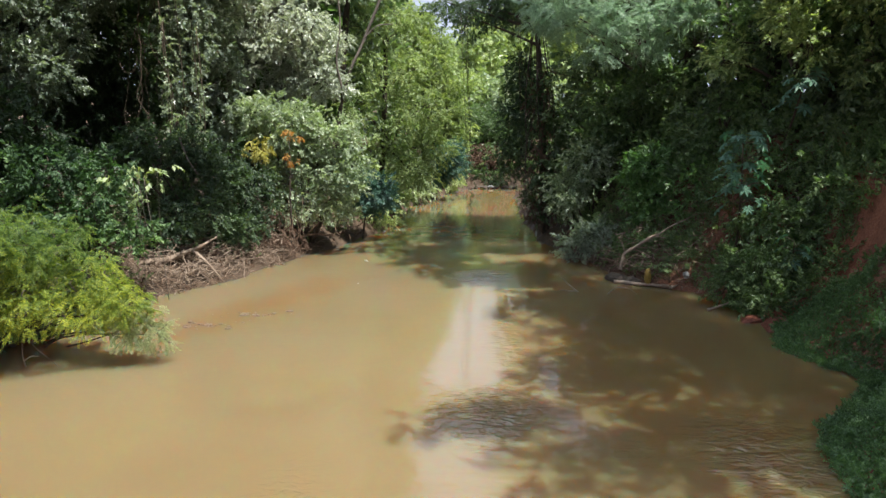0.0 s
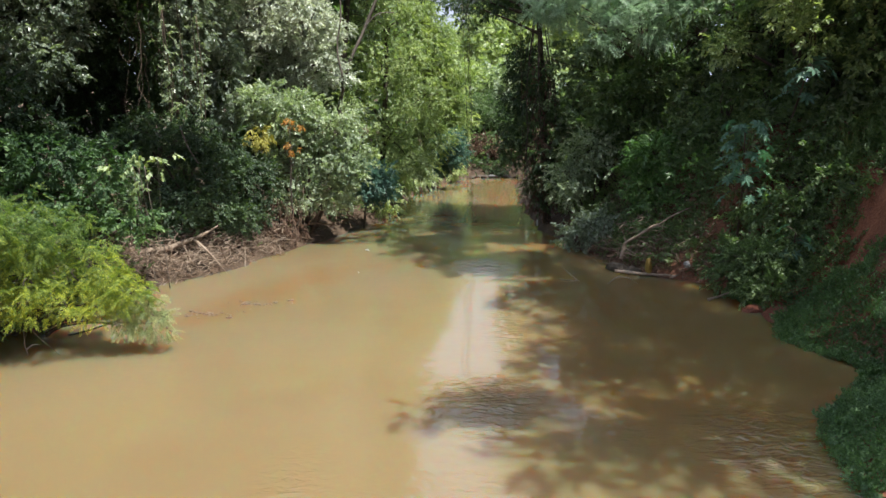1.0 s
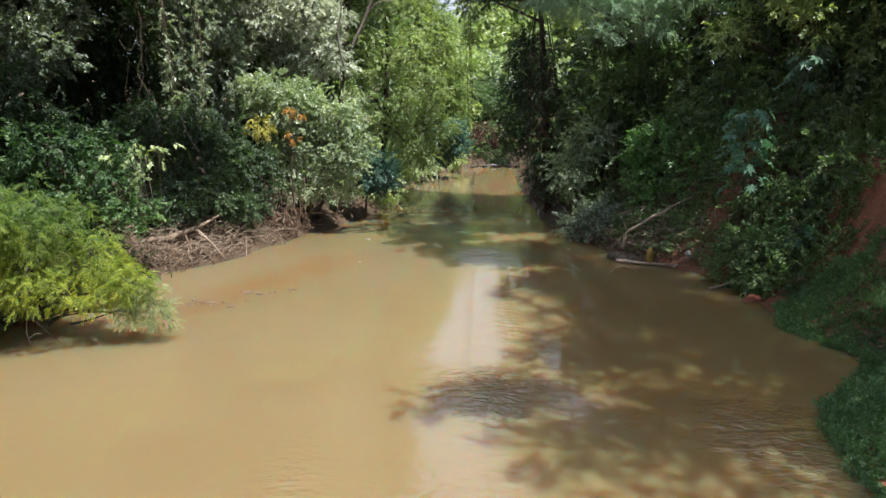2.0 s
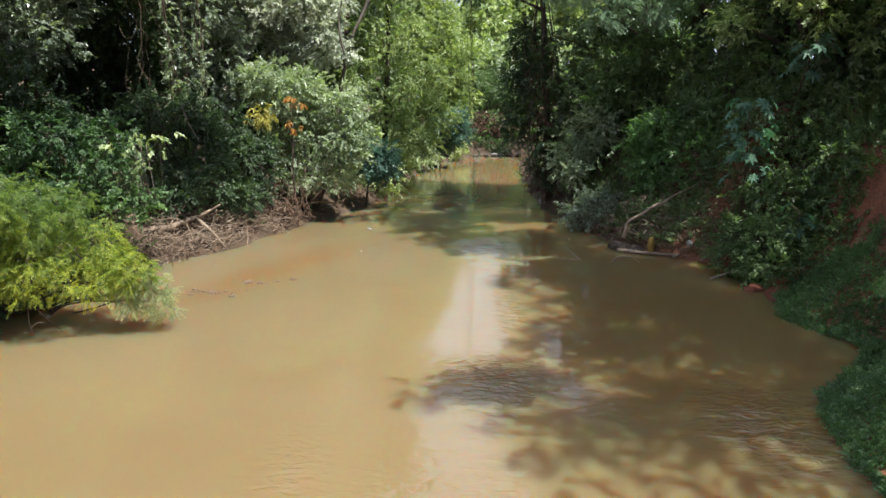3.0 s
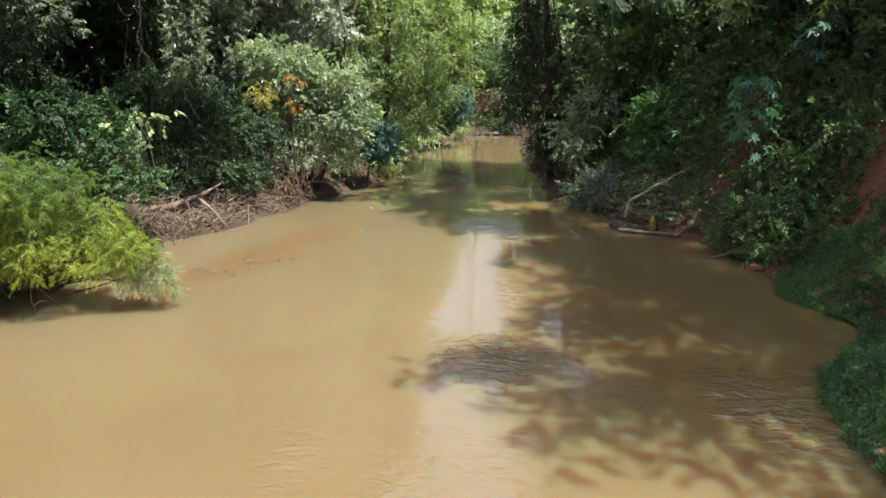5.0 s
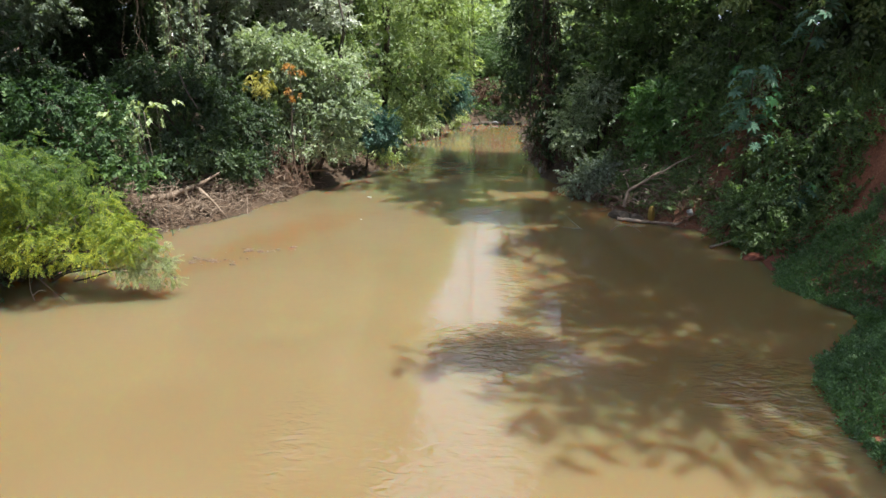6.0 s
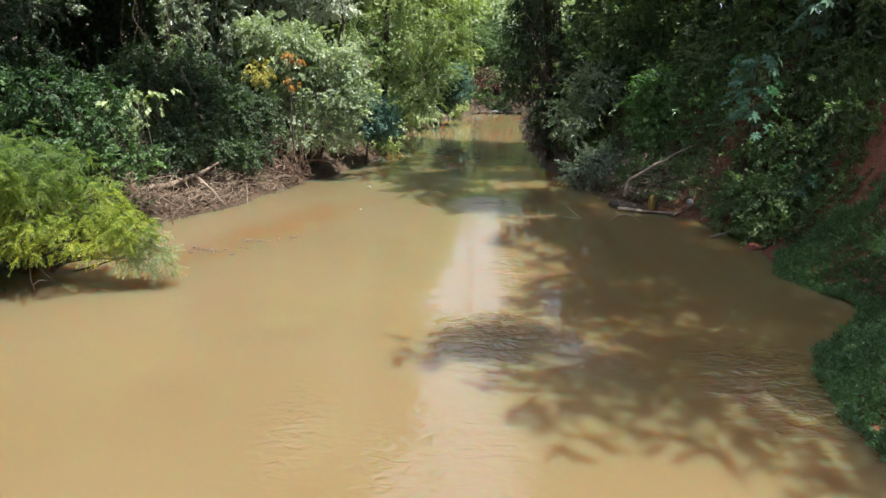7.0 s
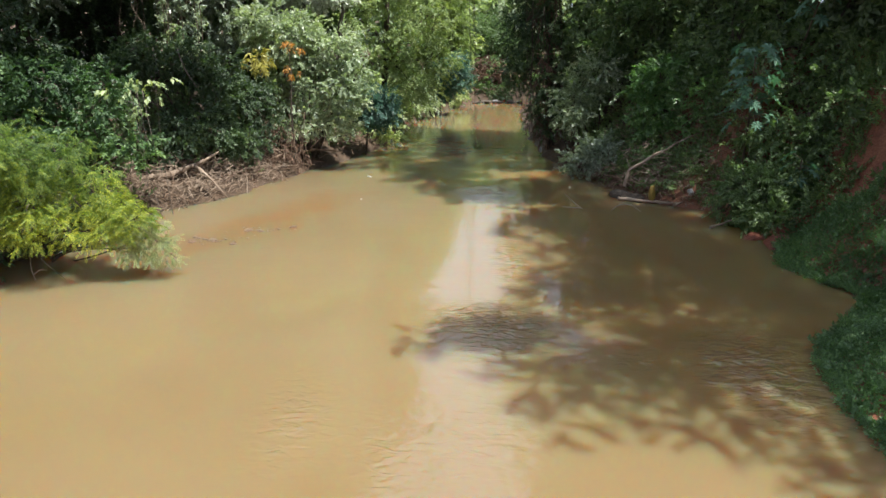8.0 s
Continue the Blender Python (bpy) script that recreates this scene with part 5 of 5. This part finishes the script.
driftwood("driftwood_stick", "pale stick half in the water", [(5.8, 14.85, 0.02), (6.15, 14.95, 0.1), (6.55, 15.05, 0.24)], 0.028)
driftwood("driftwood_stick", "thin stick sticking out of the water", [(3.35, 16.6, -0.03), (3.15, 16.9, 0.1), (2.95, 17.1, 0.28)], 0.016, [([(3.3, 16.7, 0.0), (3.0, 16.7, 0.02), (2.8, 16.75, 0.03)], 0.012)])
driftwood("driftwood_stick", "thin bowed stick over the water", [(3.95, 16.4, -0.02), (4.2, 16.6, 0.1), (4.5, 16.6, 0.1), (4.7, 16.3, -0.02)], 0.014)
driftwood("driftwood_stick", "bare roots at the water under a shrub", [(-7.0, 11.2, 0.02), (-7.1, 11.3, 0.2), (-7.2, 11.5, 0.5)], 0.012, [([(-7.05, 11.25, 0.1), (-6.9, 11.2, 0.2), (-6.8, 11.25, 0.18)], 0.012)])
for k in range(6):
    x, y = rng.uniform(-8.0, -6.6), rng.uniform(11.2, 12.6)
    driftwood("hanging_root", "dark dead root hanging under a shrub", [(x, y, rng.uniform(0.7, 1.0)), (x + rng.normal() * 0.15, y - 0.1, 0.45), (x + rng.normal() * 0.35, y - 0.15, 0.0)], rng.uniform(0.006, 0.012), (), BARK)
driftwood("driftwood_log", "fallen grey trunk at the river bend", [(1.2, 46.4, 0.3), (2.8, 46.7, 0.45), (4.8, 46.3, 0.35)], 0.09, (), TWIG)


def sticks(name, label, spots, lift, longest, mat, along):
    """A tangle of loose dead twigs."""
    out = []
    for x, y in zip(*spots):
        z = float(land(x, y)) + rng.random() ** 1.6 * lift
        a, long, tip = along + rng.normal() * 0.75, rng.uniform(0.25, 1.0) * longest, rng.normal() * 0.28
        d = np.array((math.cos(a), math.sin(a), tip)) * long
        p = np.array((x, y, max(z, 0.03)))
        b1, b2 = rng.normal(size=(2, 3)) * 0.13 * long
        out.append(tube(spline([p - d / 2, p - d / 6 + b1, p + d / 6 + b2, p + d / 2 + (0, 0, -0.05)], 7), np.linspace(1, 0.35, 7) * (0.003 + 0.013 * rng.random() ** 2.5), 4))
    return tagged(part(name, mesh(name, *joined(out), mat)), label, "flood debris", kind="stuff")


sticks("flood_debris", "tangle of dead twigs and roots along the shore", scatter(2000, -9, -1.5, 15.3, 30, lambda l, r, x, y: (l > -0.15) & (l < 1.7)), 0.5, 1.1, TWIG, 1.1)
sticks("flood_debris", "pale dead twigs heaped on the shore", scatter(2400, -8.5, -4.2, 15.6, 20.8, lambda l, r, x, y: (l > 0.0) & (l < 1.3)), 0.55, 0.9, DRIFT, 0.9)
sticks("flood_debris", "dead twigs caught on the bank", scatter(2300, 4, 8, 16.0, 22, lambda l, r, x, y: (r > -0.1) & (r < 1.7)), 0.45, 0.8, TWIG, 0.5)
sticks("flood_debris", "pale dead twigs caught in the bank", scatter(900, 4, 7.5, 16.2, 20.5, lambda l, r, x, y: (r > 0.0) & (r < 1.2)), 0.55, 0.8, DRIFT, 0.5)
sticks("flood_debris", "dead roots trailing into the water", scatter(900, -9, -1.5, 11, 27, lambda l, r, x, y: (l > -0.2) & (l < 0.5)), 0.35, 0.8, TWIG, 1.3)
sticks("flood_debris", "dead twigs at the far shore", scatter(420, -3, 4, 27, 47, lambda l, r, x, y: (l > -0.1) & (l < 1.5)), 0.5, 1.2, TWIG, 1.0)


def stone_mesh(name, seed, mat):
    bm = bmesh.new()
    bmesh.ops.create_icosphere(bm, subdivisions=2, radius=1.0)
    for v in bm.verts:
        v.co *= 1 + 0.35 * noise.noise(v.co * 1.3 + Vector((seed, 0, 0))) + 0.12 * noise.noise(v.co * 3.7 + Vector((0, seed, 0)))
    me = bpy.data.meshes.new(name)
    bm.to_mesh(me)
    bm.free()
    me.materials.append(mat)
    return me


def stone(name, label, me, place, size, group):
    ob = part(name, me)
    ob.matrix_basis = Matrix.Translation(place) @ Matrix.Rotation(rng.uniform(0, 6.28), 4, "Z") @ Matrix.Diagonal((*size, 1))
    return tagged(ob, label, "stone", group)


STONES = [stone_mesh("stone", 3.1 * k, STONE) for k in range(4)]
for k in range(64):
    hx, hy, wide = ((-5.1, 13.7, 0.16), (-4.7, 13.68, 0.12), (-4.3, 14.55, 0.2), (-3.75, 14.55, 0.22), (-4.5, 14.2, 0.5))[k % 5]
    x, y = hx + rng.normal() * wide, hy + rng.normal() * wide * 0.7
    r = 0.014 + 0.036 * rng.random() ** 2
    stone("stone", "small brown stone on the shallow sandbar", STONES[k % 4], (x, y, 0.0), (r * rng.uniform(1.0, 2.2), r, r * rng.uniform(0.35, 0.7)), "stones on the sandbar")
stone("stone", "pale flat stone on the sandbar", STONES[1], (-4.25, 14.5, 0.0), (0.10, 0.05, 0.035), "stones on the sandbar")
stone("stone", "pale flat stone on the sandbar", STONES[2], (-4.0, 14.45, 0.0), (0.07, 0.045, 0.04), "stones on the sandbar")
WET = [stone_mesh("stone", 20.0 + k, BARK) for k in range(2)]
for k in range(16):
    x = rng.uniform(1.6, 5.2)
    r = rng.uniform(0.10, 0.24)
    stone("stone", "dark wet stone at the river bend", WET[k % 2], (x, 45.6 + rng.normal() * 0.25, 0.02), (r * 1.5, r, r * 0.6), "stones at the bend")
CLAY = stone_mesh("clay_lump", 8.0, RED_STONE)
for x, y, r in ((6.8, 13.6, 0.34), (7.0, 13.4, 0.24), (6.45, 14.1, 0.2)):
    stone("clay_lump", "wet red clay lump at the waterline", CLAY, (x, y, 0.0), (r * 1.4, r, r * 0.5), "red clay lumps")
MUD = stone_mesh("mud_lump", 5.0, BARK)
for x, y, r in ((4.6, 17.9, 0.25), (4.9, 17.6, 0.2)):
    stone("mud_lump", "grey-brown mud lump at the waterline", MUD, (x, y, 0.02), (r * 1.4, r, r * 0.7), "mud lumps")
FOAM = stone_mesh("plastic_litter", 1.7, LITTER)
for label, place, size in (("white floating plastic litter", (-2.31, 20.63, 0.0), (0.10, 0.045, 0.03)), ("small white floating litter", (-2.2, 17.6, 0.0), (0.035, 0.02, 0.012)),
                           ("white plastic litter on the bank", (6.0, 16.85, 0.38), (0.09, 0.07, 0.10)), ("white litter at the far bend", (3.1, 45.4, 0.12), (0.2, 0.1, 0.09)),
                           ("pale litter caught in a tree foot", (3.25, 24.1, 0.3), (0.035, 0.03, 0.13))):
    stone("plastic_litter", label, FOAM, place, size, "")["category"] = "litter"
SACK = stone_mesh("sack", 6.3, OCHRE)
stone("sack", "ochre yellow sack caught on the bank", SACK, (5.17, 17.25, 0.25), (0.11, 0.08, 0.22), "")["category"] = "sack"
